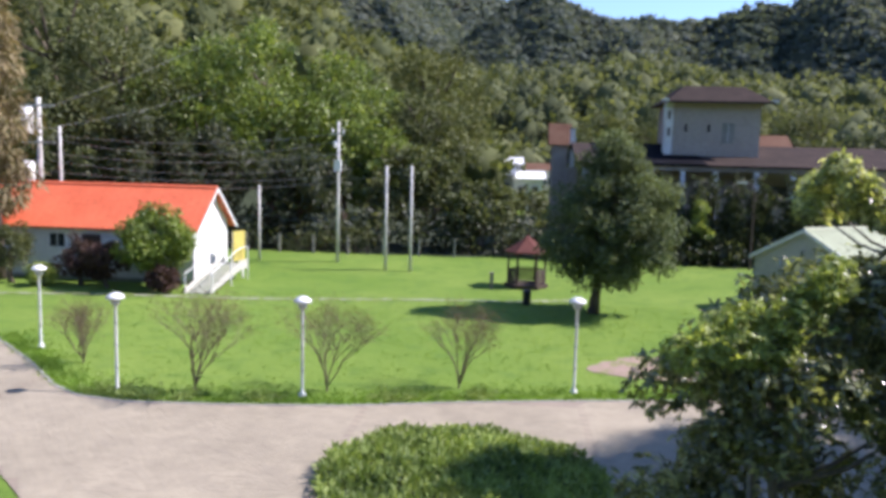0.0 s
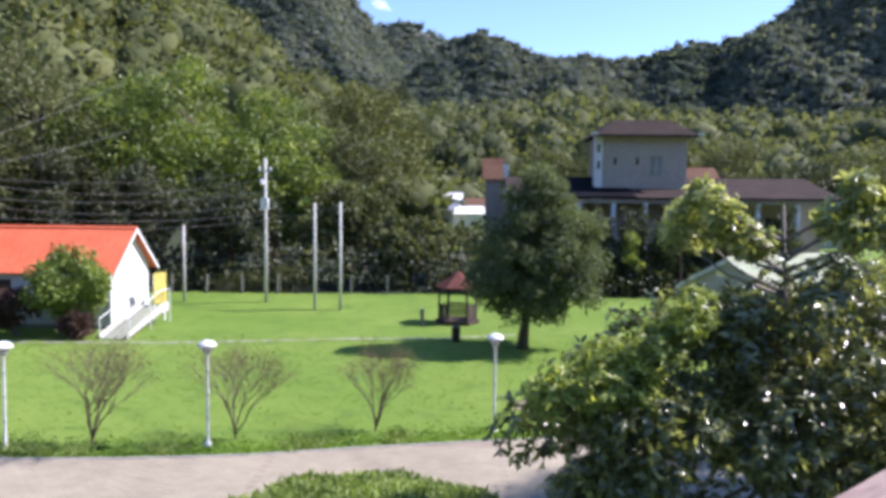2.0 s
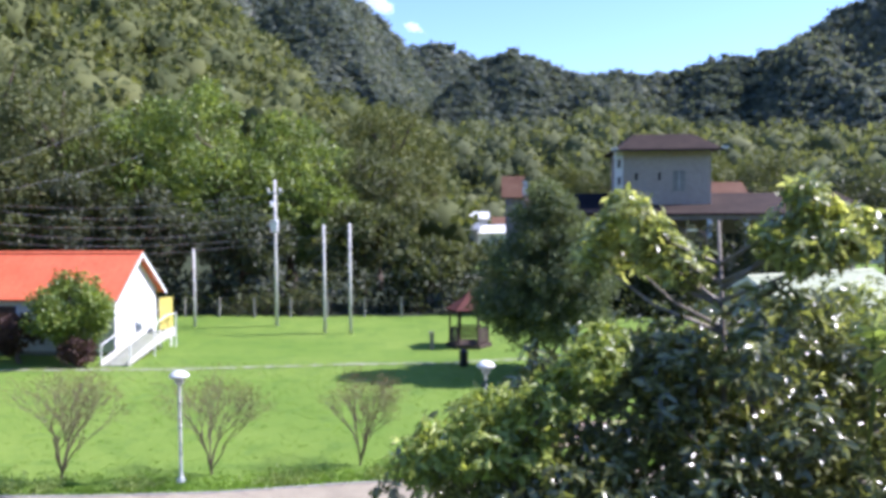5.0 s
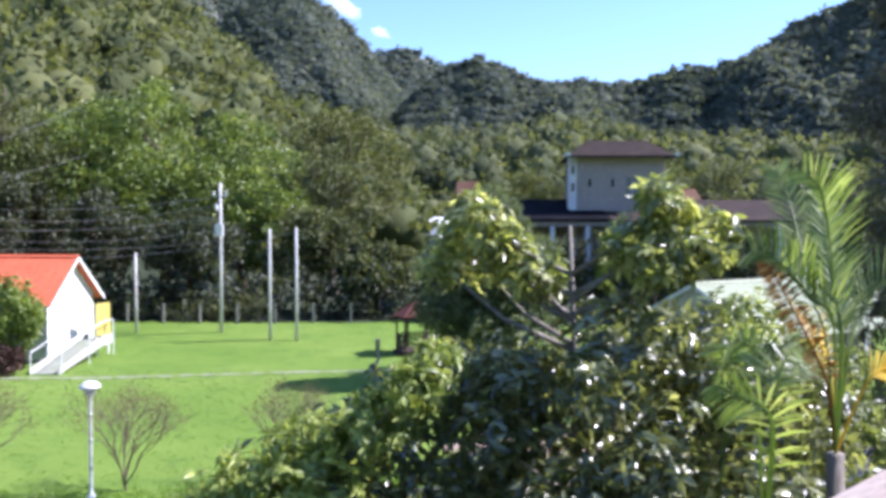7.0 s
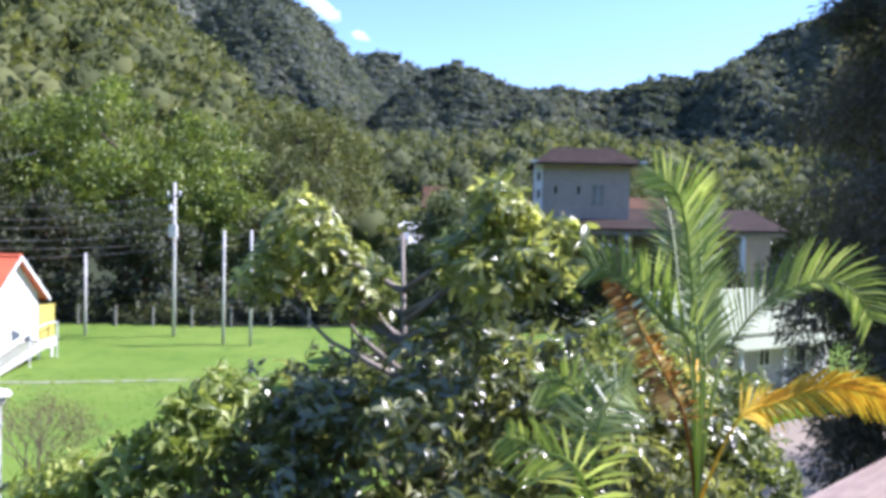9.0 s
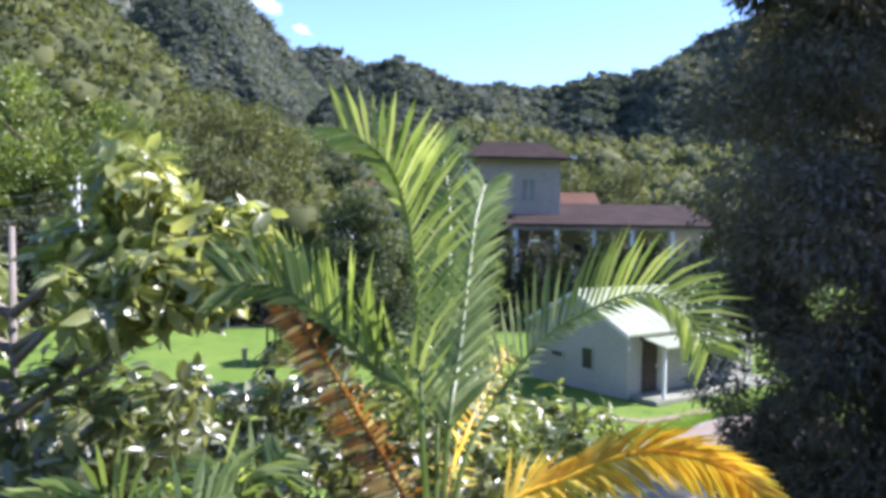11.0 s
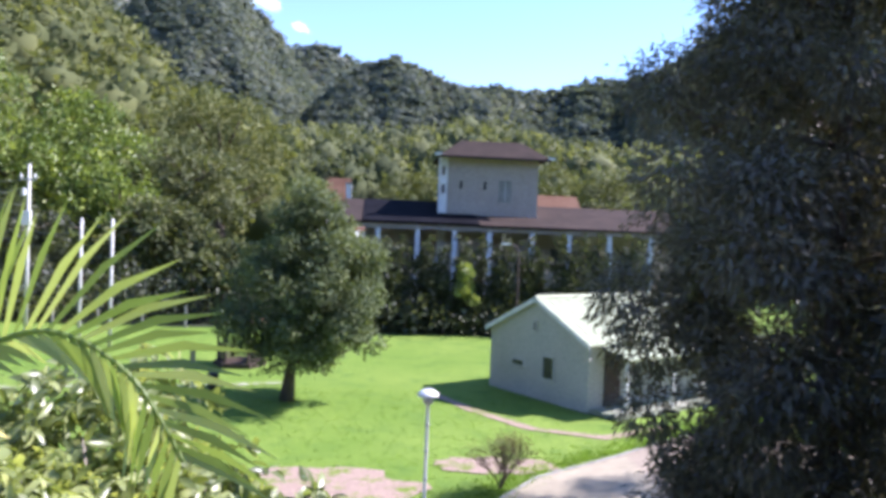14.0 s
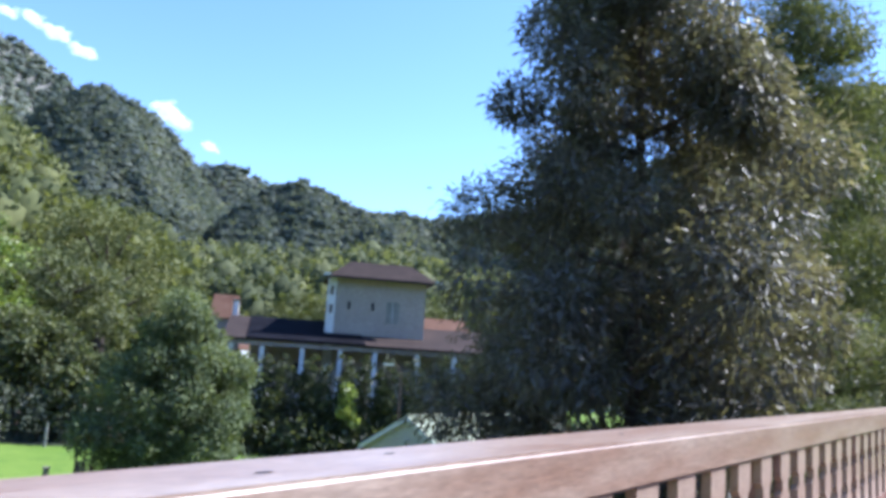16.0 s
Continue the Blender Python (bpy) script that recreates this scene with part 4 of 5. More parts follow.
for kx, ky, kl in ((4.55, -0.12, 0.05), (6.2, -0.2, 0.03), (10.2, -0.2, 0.06), (10.75, -0.11, 0.05), (12.3, -0.15, 0.05), (13.9, -0.1, 0.06), (2.1, -0.15, 0.05)):
    bm = bmesh.new()
    bmesh.ops.create_circle(bm, cap_ends=True, segments=10, radius=1, matrix=pose(kx, ky, CAP_Z + 0.0015) @ Matrix.Diagonal((kl / 2, 0.009, 1, 1)))
    part("crack", bm, M_BLACK, rail, "dark crack in the timber")
box_part("lower_beam", (-9, -0.32, DECK_Z + 0.06), (23, -0.12, DECK_Z + 0.138), M_RAILDARK, rail)
# flat sawn balusters with notched edges
half = [(0.0, 0.12), (0.2, 0.12), (0.24, 0.075), (0.3, 0.075), (0.34, 0.12), (0.46, 0.12), (0.5, 0.075), (0.56, 0.075), (0.6, 0.12), (0.76, 0.12)]
zb, sc = DECK_Z + 0.14, (CAP_Z - 0.192 - DECK_Z - 0.14) / 0.76
outline = [(u, zb + z * sc) for z, u in half] + [(-u, zb + z * sc) for z, u in half[::-1]]
bm = bmesh.new()
lo = [bm.verts.new((u, -0.31, z)) for u, z in outline]
hi = [bm.verts.new((u, -0.26, z)) for u, z in outline]
bm.faces.new(lo)
bm.faces.new(hi[::-1])
for k in range(len(lo)):
    j = (k + 1) % len(lo)
    bm.faces.new((lo[k], hi[k], hi[j], lo[j]))
bmesh.ops.recalc_face_normals(bm, faces=bm.faces[:])
bracket = part("baluster", bm, M_RAIL, rail)
bracket.location.x = -8.9
for k in range(1, 67):
    ob = new("baluster", bracket.data)
    ob.parent, ob.location.x = rail, -8.9 + k * 0.48
post_me = None
for k in range(12):
    if post_me is None:
        post = box_part("post", (-0.07, -0.25, DECK_Z), (0.07, -0.12, CAP_Z - 0.192), M_RAILDARK, rail)
        post_me = post.data
    else:
        post = new("post", post_me)
        post.parent = rail
    post.location.x = -8.66 + k * 2.88

# ---- plants ----
def cluster_points(clusters, per, g, shell=0.55):
    """Points spread in lumps, thinner towards their middles, with their outward way."""
    C = np.array([c[:3] for c in clusters])
    R = np.array([c[3] for c in clusters])
    n = np.maximum(4, (per * R / R.mean()).astype(int))
    idx = np.repeat(np.arange(len(C)), n)
    d = unit(g.normal(size=(len(idx), 3)))
    q = shell + (1 - shell) * g.random((len(idx), 1)) + 0.12 * g.normal(size=(len(idx), 1))
    return C[idx] + d * q * R[idx][:, None] * (1, 1, 0.85), d


def crown_clusters(c, rad, n, r, g, shape=None):
    """Lumps set over an uneven crown round c, with radii rad; shape maps height -1..1 to a width."""
    out = []
    for _ in range(n):
        d = unit(g.normal(size=3))
        q = g.uniform(0.55, 1.0)
        wide = shape(d[2]) if shape else 1.0
        out.append((c[0] + d[0] * rad[0] * q * wide, c[1] + d[1] * rad[1] * q * wide, c[2] + d[2] * rad[2] * q, r * g.uniform(0.65, 1.3)))
    return out


def tree(name, at, clusters, per, leaf, width, leafmat, label, category="tree", group="", trunk_r=0.2, bark=None, droop=0.0, limbs=14, spread=0.9, seed=1, gz=0.0, trunk_top=None, single=False, whorl=0):
    """A trunk with limbs that reach for the lumps of the crown, and the crown of single leaves."""
    g = np.random.default_rng(seed)
    root = empty(name, (at[0], at[1], gz), label, category, group)
    loc = [(c[0] - at[0], c[1] - at[1], c[2] - gz, c[3]) for c in clusters]
    zs = [c[2] for c in loc]
    top = trunk_top - gz if trunk_top else min(zs) + 0.65 * (max(zs) - min(zs))
    mx, my = np.mean([c[0] for c in loc]), np.mean([c[1] for c in loc])
    bm = bmesh.new()
    axis = [Vector((mx * (k / 6) ** 1.4 + 0.04 * math.sin(k * 2.1 + seed), my * (k / 6) ** 1.4 + 0.04 * math.cos(k * 1.7), top * k / 6 - (0.1 if k == 0 else 0))) for k in range(7)]
    tube(bm, axis, [trunk_r * (1.25 - 0.17 * k) if k else trunk_r * 1.6 for k in range(7)], 8)
    part("trunk", bm, bark or M_BARK, root, smooth=True)
    bm = bmesh.new()
    for k in g.permutation(len(loc))[:limbs]:
        c = Vector(loc[k][:3])
        h = max(0.25 * top, min(top * 0.95, c.z - 0.35 * math.hypot(c.x - mx, c.y - my) - 0.2))
        f = h / top * 6
        p = axis[int(f)].lerp(axis[min(6, int(f) + 1)], f - int(f))
        mid = p.lerp(c, 0.5) + Vector((0, 0, -0.08 * (c - p).length))
        tube(bm, [p, mid, c], [trunk_r * 0.42, trunk_r * 0.26, trunk_r * 0.08], 5)
        if single:
            part("limb", bm, bark or M_BARK, root, smooth=True)
            bm = bmesh.new()
    if single:
        bm.free()
    else:
        part("branchwork", bm, bark or M_BARK, root, smooth=True)
    P, D = cluster_points(loc, per, g)
    if whorl:
        # shoots that each end in a whorl of drooping leaves
        m = len(P)
        T = unit(D * 0.8 + g.normal(size=D.shape) * 0.35 + (0, 0, 0.4))
        A = unit(np.cross(T, g.normal(size=T.shape)))
        B = np.cross(T, A)
        an = (np.arange(whorl) * 2 * np.pi / whorl + g.uniform(0, 6.3, (m, 1)) + g.normal(size=(m, whorl)) * 0.3)[..., None]
        ax = (A[:, None] * np.cos(an) + B[:, None] * np.sin(an)) + T[:, None] * g.uniform(0.0, 0.9, (m, whorl, 1)) + (0, 0, -droop)
        n = m * whorl
        size = leaf * g.uniform(0.6, 1.2, n)
        broad_leaves("crown", np.repeat(P, whorl, 0) + g.normal(size=(n, 3)) * leaf * 0.12, ax.reshape(-1, 3), size, size * (width / leaf) * g.uniform(0.8, 1.2, n), np.repeat(T, whorl, 0) + g.normal(size=(n, 3)) * 0.55, leafmat, root)
        return root
    ax = D * 0.9 + g.normal(size=D.shape) * spread + (0, 0, -droop)
    n = len(P)
    leaves("crown", P, ax, leaf * g.uniform(0.65, 1.3, n), width * g.uniform(0.7, 1.3, n), leafmat, root, face=D * 0.9 + g.normal(size=D.shape) * 0.45 + (0, 0, 0.45))
    return root


G = np.random.default_rng(21)
# conical tree on the lawn
tree("lawn_tree", (3.5, 32.05), [c for z, r, n in ((2.05, 2.2, 26), (2.8, 2.7, 42), (3.8, 2.65, 42), (4.8, 2.2, 32), (5.7, 1.5, 18), (6.4, 0.7, 7)) for c in crown_clusters((4.1, 32.05, z), (r, r, 0.7), n, 0.55, G)],
     260, 0.17, 0.075, F_CONE, "rounded conical evergreen tree on the lawn", trunk_r=0.17, droop=0.35, limbs=22, seed=4)

# trees behind the lawn
def round_tree(at, h, r, leafmat, seed, label, leaf=0.42, per=70, n=60, low=0.25, squash=1.0, group="trees at the forest edge", gz=0.3):
    g = np.random.default_rng(seed)
    c = (at[0], at[1], gz + h * (0.5 + low / 2))
    hz = h * (0.5 - low / 2) * squash
    lumps = [(c[0] + d[0] * r * q, c[1] + d[1] * r * q, c[2] + d[2] * hz * q, r * 0.21 * g.uniform(0.6, 1.5)) for d, q in ((unit(g.normal(size=3)), g.uniform(0.72, 1.0)) for _ in range(max(24, int(n * 0.8))))]
    lumps += [(c[0] + r * g.normal() * 0.22, c[1] + r * g.normal() * 0.22, c[2] + hz * g.normal() * 0.3, r * 0.36) for _ in range(9)]
    return tree("tree", at, lumps, int(per * 2.0), leaf * 0.75, leaf * 0.45, leafmat, label, group=group, trunk_r=0.03 * h, limbs=16, seed=seed, gz=gz)


BR = "tall leafy tree with bright green sunlit crown"
DU = "dense dull green tree at the forest edge"
# trees with F_DARK have the shade below taller ones in their leaf colour
for x, y, h, r, mat, lab, n in ((-17.5, 57, 15.0, 5.4, F_BRIGHT, BR, 90), (-12.5, 58, 13.0, 4.2, F_BRIGHT, BR, 70), (-22.5, 56, 13.5, 4.6, F_BRIGHT, BR, 70), (-9.3, 54, 8.5, 2.6, F_BRIGHT, BR, 40),
                                (-7.0, 74, 16.5, 5.2, F_OLIVE, "olive green tree rising above the forest edge", 70), (-6.8, 62, 11.5, 4.0, F_DULL, DU, 60), (-6.2, 52, 6.6, 3.0, F_DULL, DU, 44),
                                (-2.2, 50.5, 4.5, 2.3, F_DULL, "dark shaded tree below taller ones", 60), (-27, 54, 15, 5.0, F_DULL, DU, 60), (-33, 56, 18, 5.5, F_DULL, DU, 60), (-29, 49, 10, 3.6, F_DULL, DU, 50), (-38, 48, 17, 5.0, F_DULL, DU, 60),
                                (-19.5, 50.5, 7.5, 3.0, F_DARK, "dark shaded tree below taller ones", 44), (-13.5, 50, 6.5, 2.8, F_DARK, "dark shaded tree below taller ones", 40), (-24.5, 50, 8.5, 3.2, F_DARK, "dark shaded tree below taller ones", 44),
                                (9.5, 82, 10.5, 4.0, F_OLIVE, DU, 50), (15, 84, 13, 5.2, F_DULL, DU, 60), (22, 80, 12, 5.0, F_OLIVE, DU, 60),
                                (28, 76, 11, 4.6, F_DULL, DU, 50), (30, 66, 9.0, 4.0, F_DARK, DU, 50), (35, 70, 10, 4.6, F_DULL, DU, 50), (42, 74, 12, 5, F_OLIVE, DU, 50), (24.5, 68, 8.4, 2.4, F_DULL, DU, 40), (50, 70, 14, 6, F_DULL, DU, 50)):
    round_tree((x, y), h, r, mat, int(abs(x * 7) + y), lab, n=n)

# dark understorey at the edge of the lawn, its shade put into the leaf colour
def hedge(name, pts, h, w, mat, label, n, leaf, seed, category="hedge", per=26):
    g = np.random.default_rng(seed)
    out = []
    P = [Vector((*p, 0)) for p in pts]
    for a, b in zip(P, P[1:]):
        for _ in range(int(n * (b - a).length)):
            q = a.lerp(b, g.random())
            out.append((q.x + g.uniform(-w, w), q.y + g.uniform(-w, w), h * g.uniform(0.15, 0.95) + float(ground_height(q.x, q.y)), 0.2 * h + 0.25))
    Q, D = cluster_points(out, per, g, 0.5)
    m = len(Q)
    root = empty(name, (pts[0][0], pts[0][1], 0), label, category)
    ob = leaves("foliage", Q - np.array((pts[0][0], pts[0][1], 0)), D + g.normal(size=D.shape) * 0.8, leaf * g.uniform(0.6, 1.3, m), leaf * 0.6, mat, root)
    bm = bmesh.new()
    for c in out[:: max(1, len(out) // 24)]:
        x, y = c[0] - pts[0][0], c[1] - pts[0][1]
        tube(bm, [(x, y, -0.1), (x + 0.1, y, c[2])], [0.04, 0.015], 5)
    part("branchwork", bm, M_BARK, root)
    return root


hedge("hedge", ((-16, 47.2), (-8.5, 47.2)), 1.5, 0.5, F_DULL, "grey-green hedge along the forest edge", 5, 0.22, 3)
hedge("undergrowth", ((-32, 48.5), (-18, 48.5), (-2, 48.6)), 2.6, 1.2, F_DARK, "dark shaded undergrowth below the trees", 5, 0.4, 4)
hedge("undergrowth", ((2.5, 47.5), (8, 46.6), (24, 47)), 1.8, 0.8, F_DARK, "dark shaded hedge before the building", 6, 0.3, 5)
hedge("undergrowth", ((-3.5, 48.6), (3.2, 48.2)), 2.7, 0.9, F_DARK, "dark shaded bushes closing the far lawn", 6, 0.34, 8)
hedge("undergrowth", ((-7, 66), (5, 68)), 3.2, 1.8, F_DULL, "dull green bushes before the far village", 6, 0.45, 9, per=40)
hedge("undergrowth", ((24, 46), (34, 44), (46, 44)), 4.5, 1.5, F_DARK, "dark shaded shrubbery beyond the house", 4, 0.4, 6)

hedge("undergrowth", ((13.8, 17.0), (19.5, 21.5)), 2.4, 1.0, F_DARK, "dark undergrowth round the conifers", 7, 0.25, 7)

# slim dark cypresses before the arcade
for k in range(24):
    x = 4.4 + k * 0.68 + 0.25 * math.sin(k * 2.3)
    y = 47.6 + 0.5 * math.sin(k * 1.3)
    h = 4.7 + 0.8 * math.sin(k * 3.1)
    yellow = k == 10
    g = np.random.default_rng(60 + k)
    cl = [(x + g.normal() * 0.2, y + g.normal() * 0.2, 0.5 + h * q, 0.72 * (1.1 - q)) for q in np.linspace(0.02, 0.97, 26)]
    tree("cypress", (x, y), cl, 70, 0.26, 0.1, F_DARK, "slim dark columnar cypress before the building", "cypress", "cypress row before the building", 0.07, droop=-0.8, limbs=8, spread=0.5, seed=60 + k, gz=0.3)
    if yellow:
        cl = [(x + g.normal() * 0.2, y - 1.1 + g.normal() * 0.15, 2.2 + 1.6 * q, 0.34) for q in np.linspace(0, 1, 8)]
        tree("yellow_shrub", (x, y - 1.1), cl, 110, 0.22, 0.1, F_LIME, "slim yellow-green shrub among the dark cypresses", "shrub", "", 0.05, limbs=5, seed=77, gz=0.3)

# pale weeping conifer at the end of the cabin
g = np.random.default_rng(88)
cl = [(-23.6 + g.normal() * r, 34.8 + g.normal() * r, z, 0.7) for z, r in ((1.5 + 16 * q, 1.0 * (1.15 - q)) for q in np.linspace(0.1, 1, 60))]
tree("weeping_conifer", (-23.6, 34.8), cl, 110, 0.5, 0.1, F_PALE, "tall pale straw-coloured weeping conifer beside the cabin", "conifer", "", 0.22, droop=1.6, limbs=30, seed=88)

# shrubs at the cabin
def shrub(at, h, r, mat, label, seed, leaf=0.16, n=26, per=90, name="shrub", low=0.1, gz=0.0, group=""):
    g = np.random.default_rng(seed)
    return tree(name, at, crown_clusters((at[0], at[1], gz + h * (0.55 + low / 2)), (r, r, h * (0.45 - low / 2)), n, r * 0.32, g), per, leaf, leaf * 0.55, mat, label, "shrub", group, 0.05 + 0.02 * h, limbs=10, seed=seed, gz=gz)


shrub((-15.35, 33.6), 3.6, 1.55, F_BRIGHT, "round yellow-green tree beside the white cabin", 31, 0.2, 44, 160, "round_tree", 0.08)
shrub((-19.1, 33.9), 2.3, 0.9, F_PURPLE, "purple-brown shrub before the cabin", 32)
shrub((-17.6, 33.4), 2.0, 0.9, F_PURPLE, "purple-brown shrub before the cabin", 33)
shrub((-22.4, 33.9), 2.7, 0.9, F_DULL, "small grey-green tree before the cabin wall", 34)
shrub((-20.6, 33.6), 1.0, 0.75, F_LIME, "low lime-green shrub before the cabin", 35, 0.12)
shrub((-14.8, 32.9), 1.1, 0.7, F_PURPLE, "low brown shrub beside the ramp", 36)

# leafless ornamental trees along the forecourt
def twig_tree(at, h, r, seed):
    g = random.Random(seed)
    root = empty("bare_tree", (*at, 0), "small nearly leafless ornamental tree with upswept branches", "tree", "bare trees along the lawn")
    bm = bmesh.new()
    tips = []

    def grow(p, d, length, rad, level):
        q = p + d * length * 0.5 + Vector((g.uniform(-1, 1), g.uniform(-1, 1), 0)) * length * 0.05
        e = p + d * length
        tube(bm, [p, q, e], [rad, rad * 0.8, rad * 0.6], 5 if level < 2 else 4)
        if level == 5:
            tips.append(e)
            return
        for _ in range((7, 3, 3, 3, 2)[level]):
            a = g.uniform(0, 2 * math.pi)
            w = (r / h) * g.uniform(0.6, 1.7)
            nd = (d + Vector((math.cos(a) * w, math.sin(a) * w, g.uniform(-0.1, 0.35)))).normalized()
            grow(p.lerp(e, g.uniform(0.6, 1.0)), nd, length * (g.uniform(2.6, 3.4) if level == 0 else g.uniform(0.6, 0.85)), rad * 0.58, level + 1)

    grow(Vector((0, 0, -0.05)), Vector((0, 0, 1)), h * 0.06, 0.017, 0)
    k = h / max(t.z for t in tips)
    bmesh.ops.scale(bm, vec=(k * 1.2, k * 1.2, k), verts=bm.verts)
    part("branchwork", bm, M_TWIG, root)
    gg = np.random.default_rng(seed)
    T = np.array([t[:] for t in tips]) * (k * 1.2, k * 1.2, k)
    T = np.repeat(T, 4, 0)
    T = T + gg.normal(size=T.shape) * 0.1
    leaves("leaves", T, gg.normal(size=T.shape), 0.06 * gg.uniform(0.6, 1.3, len(T)), 0.022, F_TWIG, root)


for x, y, h, r, s in ((-7.75, 19.35, 2.75, 1.2, 1), (-4.5, 19.9, 2.6, 1.15, 2), (-1.15, 20.75, 2.4, 0.8, 3), (-11.9, 21.45, 2.0, 0.75, 4), (9.2, 23.6, 1.3, 0.5, 5)):
    twig_tree((x, y), h, r, s)

# planted round in the forecourt
isl = empty("planted_round", (*ISLAND, 0), "low round bed of bright green groundcover in the forecourt", "flower bed")
bm = bmesh.new()
lathe(bm, [(ISLAND_R + 0.02, 0.0), (ISLAND_R, 0.1), (ISLAND_R - 0.3, 0.16), (0.4, 0.3)], 40)
part("soil", bm, M_FORESTFLOOR, isl)
m = 16000
rr, aa = ISLAND_R * np.sqrt(rng.random(m)) * 1.03, rng.random(m) * 2 * np.pi
hh = 0.14 + 0.26 * np.clip(1.25 - rr / ISLAND_R, 0, 1) + 0.12 * np.sin(rr * 3.1 + aa * 3) * np.sin(aa * 5 + rr)
P = np.stack([rr * np.cos(aa), rr * np.sin(aa), hh * (0.55 + 0.6 * rng.random(m))], -1)
leaves("groundcover", P, rng.normal(size=P.shape) * 0.8 + (0, 0, 0.7), 0.15 * rng.uniform(0.6, 1.4, m), 0.055, F_COVER, isl)

# grass tufts standing up from the lawn along its edges
def tufts(name, at, h, label):
    n = len(at)
    k = 5
    base = np.repeat(at, k, 0) + rng.normal(size=(n * k, 3)) * (0.05, 0.05, 0)
    base[:, 2] = ground_height(base[:, 0], base[:, 1])
    ax = rng.normal(size=base.shape) * 0.45 + (0, 0, 1)
    ob = leaves(name, base, ax, h * rng.uniform(0.5, 1.4, n * k), 0.028, F_GRASS)
    tagged(ob, label, "grass", kind="stuff")


e = np.array([p[:2] for p in along(LAWN_EDGE[1:-1], 0.05)])
e = np.repeat(e, 7, 0) + np.stack([rng.normal(size=len(e) * 7) * 0.25, np.abs(rng.normal(size=len(e) * 7)) * 0.6 + 0.1], -1)
tufts("grass_edge", np.concatenate([e, np.zeros((len(e), 1))], 1), 0.06, "longer grass tufts along the edge of the lawn")
X = np.stack([rng.uniform(-16, 12, 4000), rng.uniform(19.5, 34, 4000), np.zeros(4000)], -1)
X = X[[p[1] > edge_y(LAWN_EDGE, p[0]) + 0.2 for p in X]]
tufts("grass_lawn", X, 0.035, "short grass blades of the mown lawn")

W = np.concatenate([np.stack([rng.normal(cx, sx, k), np.zeros(k), np.zeros(k)], -1) for cx, sx, k in ((-9.6, 0.55, 150), (-8.7, 0.4, 80), (-7.7, 0.16, 60), (-5.9, 0.3, 60), (-2.6, 0.45, 110), (-0.6, 0.2, 50), (6.8, 0.5, 80))])
W[:, 1] = [edge_y(LAWN_EDGE, p) for p in W[:, 0]] + np.abs(rng.normal(size=len(W))) * 0.5 + 0.15
k = 6
base = np.repeat(W, k, 0) + rng.normal(size=(len(W) * k, 3)) * (0.05, 0.05, 0)
base[:, 2] = np.abs(rng.normal(size=len(base))) * 0.06
tagged(leaves("weeds", base, rng.normal(size=base.shape) * 0.7 + (0, 0, 0.8), 0.1 * rng.uniform(0.5, 1.4, len(base)), 0.035, F_COVER), "low dark weeds along the kerb of the lawn", "weeds", kind="stuff")

# ---- plants by the terrace ----
def big_leaf(name, at, clusters, per, leaf, mat, label, seed, gz=0.0, trunk_r=0.09, limbs=18):
    return tree(name, at, clusters, per, leaf, leaf * 0.36, mat, label, "shrub", "", trunk_r, M_GREYBARK, 0.35, limbs, 0.75, seed, gz, whorl=8)


g = np.random.default_rng(101)
A = crown_clusters((2.75, 7.9, 3.35), (1.5, 1.15, 1.25), 44, 0.3, g) + [(1.5, 7.9, 3.9, 0.35), (1.85, 7.4, 4.3, 0.35), (2.2, 7.2, 4.2, 0.4), (2.65, 7.0, 4.2, 0.4), (3.2, 7.1, 4.1, 0.4), (3.0, 7.6, 4.5, 0.4), (2.3, 7.7, 4.45, 0.35), (2.84, 8.30, 4.86, 0.3), (2.46, 8.20, 4.65, 0.3), (3.30, 8.30, 4.95, 0.3), (3.53, 8.00, 4.86, 0.3), (2.17, 8.00, 4.47, 0.3)]
big_leaf("glossy_shrub", (2.7, 8.0), A, 50, 0.095, F_GLOSSDARK, "large dark glossy-leaved evergreen shrub beside the terrace", 101)
L = [(*p, 0.2) for p in ((1.78, 7.12, 4.49), (2.09, 7.23, 4.61), (1.95, 7.04, 4.46), (2.31, 7.28, 4.68), (1.62, 7.15, 4.39), (2.61, 7.28, 4.95), (2.73, 7.31, 5.08), (2.21, 7.10, 4.47))]
L += [(2.05, 7.25, 4.68, 0.22), (1.9, 7.5, 4.55, 0.2), (2.35, 7.1, 4.72, 0.2), (2.65, 7.1, 5.0, 0.16), (2.5, 7.2, 4.85, 0.18), (1.6, 7.6, 4.3, 0.2)]
big_leaf("lime_shrub", (2.2, 7.3), L, 44, 0.075, F_LIME, "lime-green sunlit young shoots above the dark shrub", 102, 0, 0.04, 6)
g = np.random.default_rng(103)
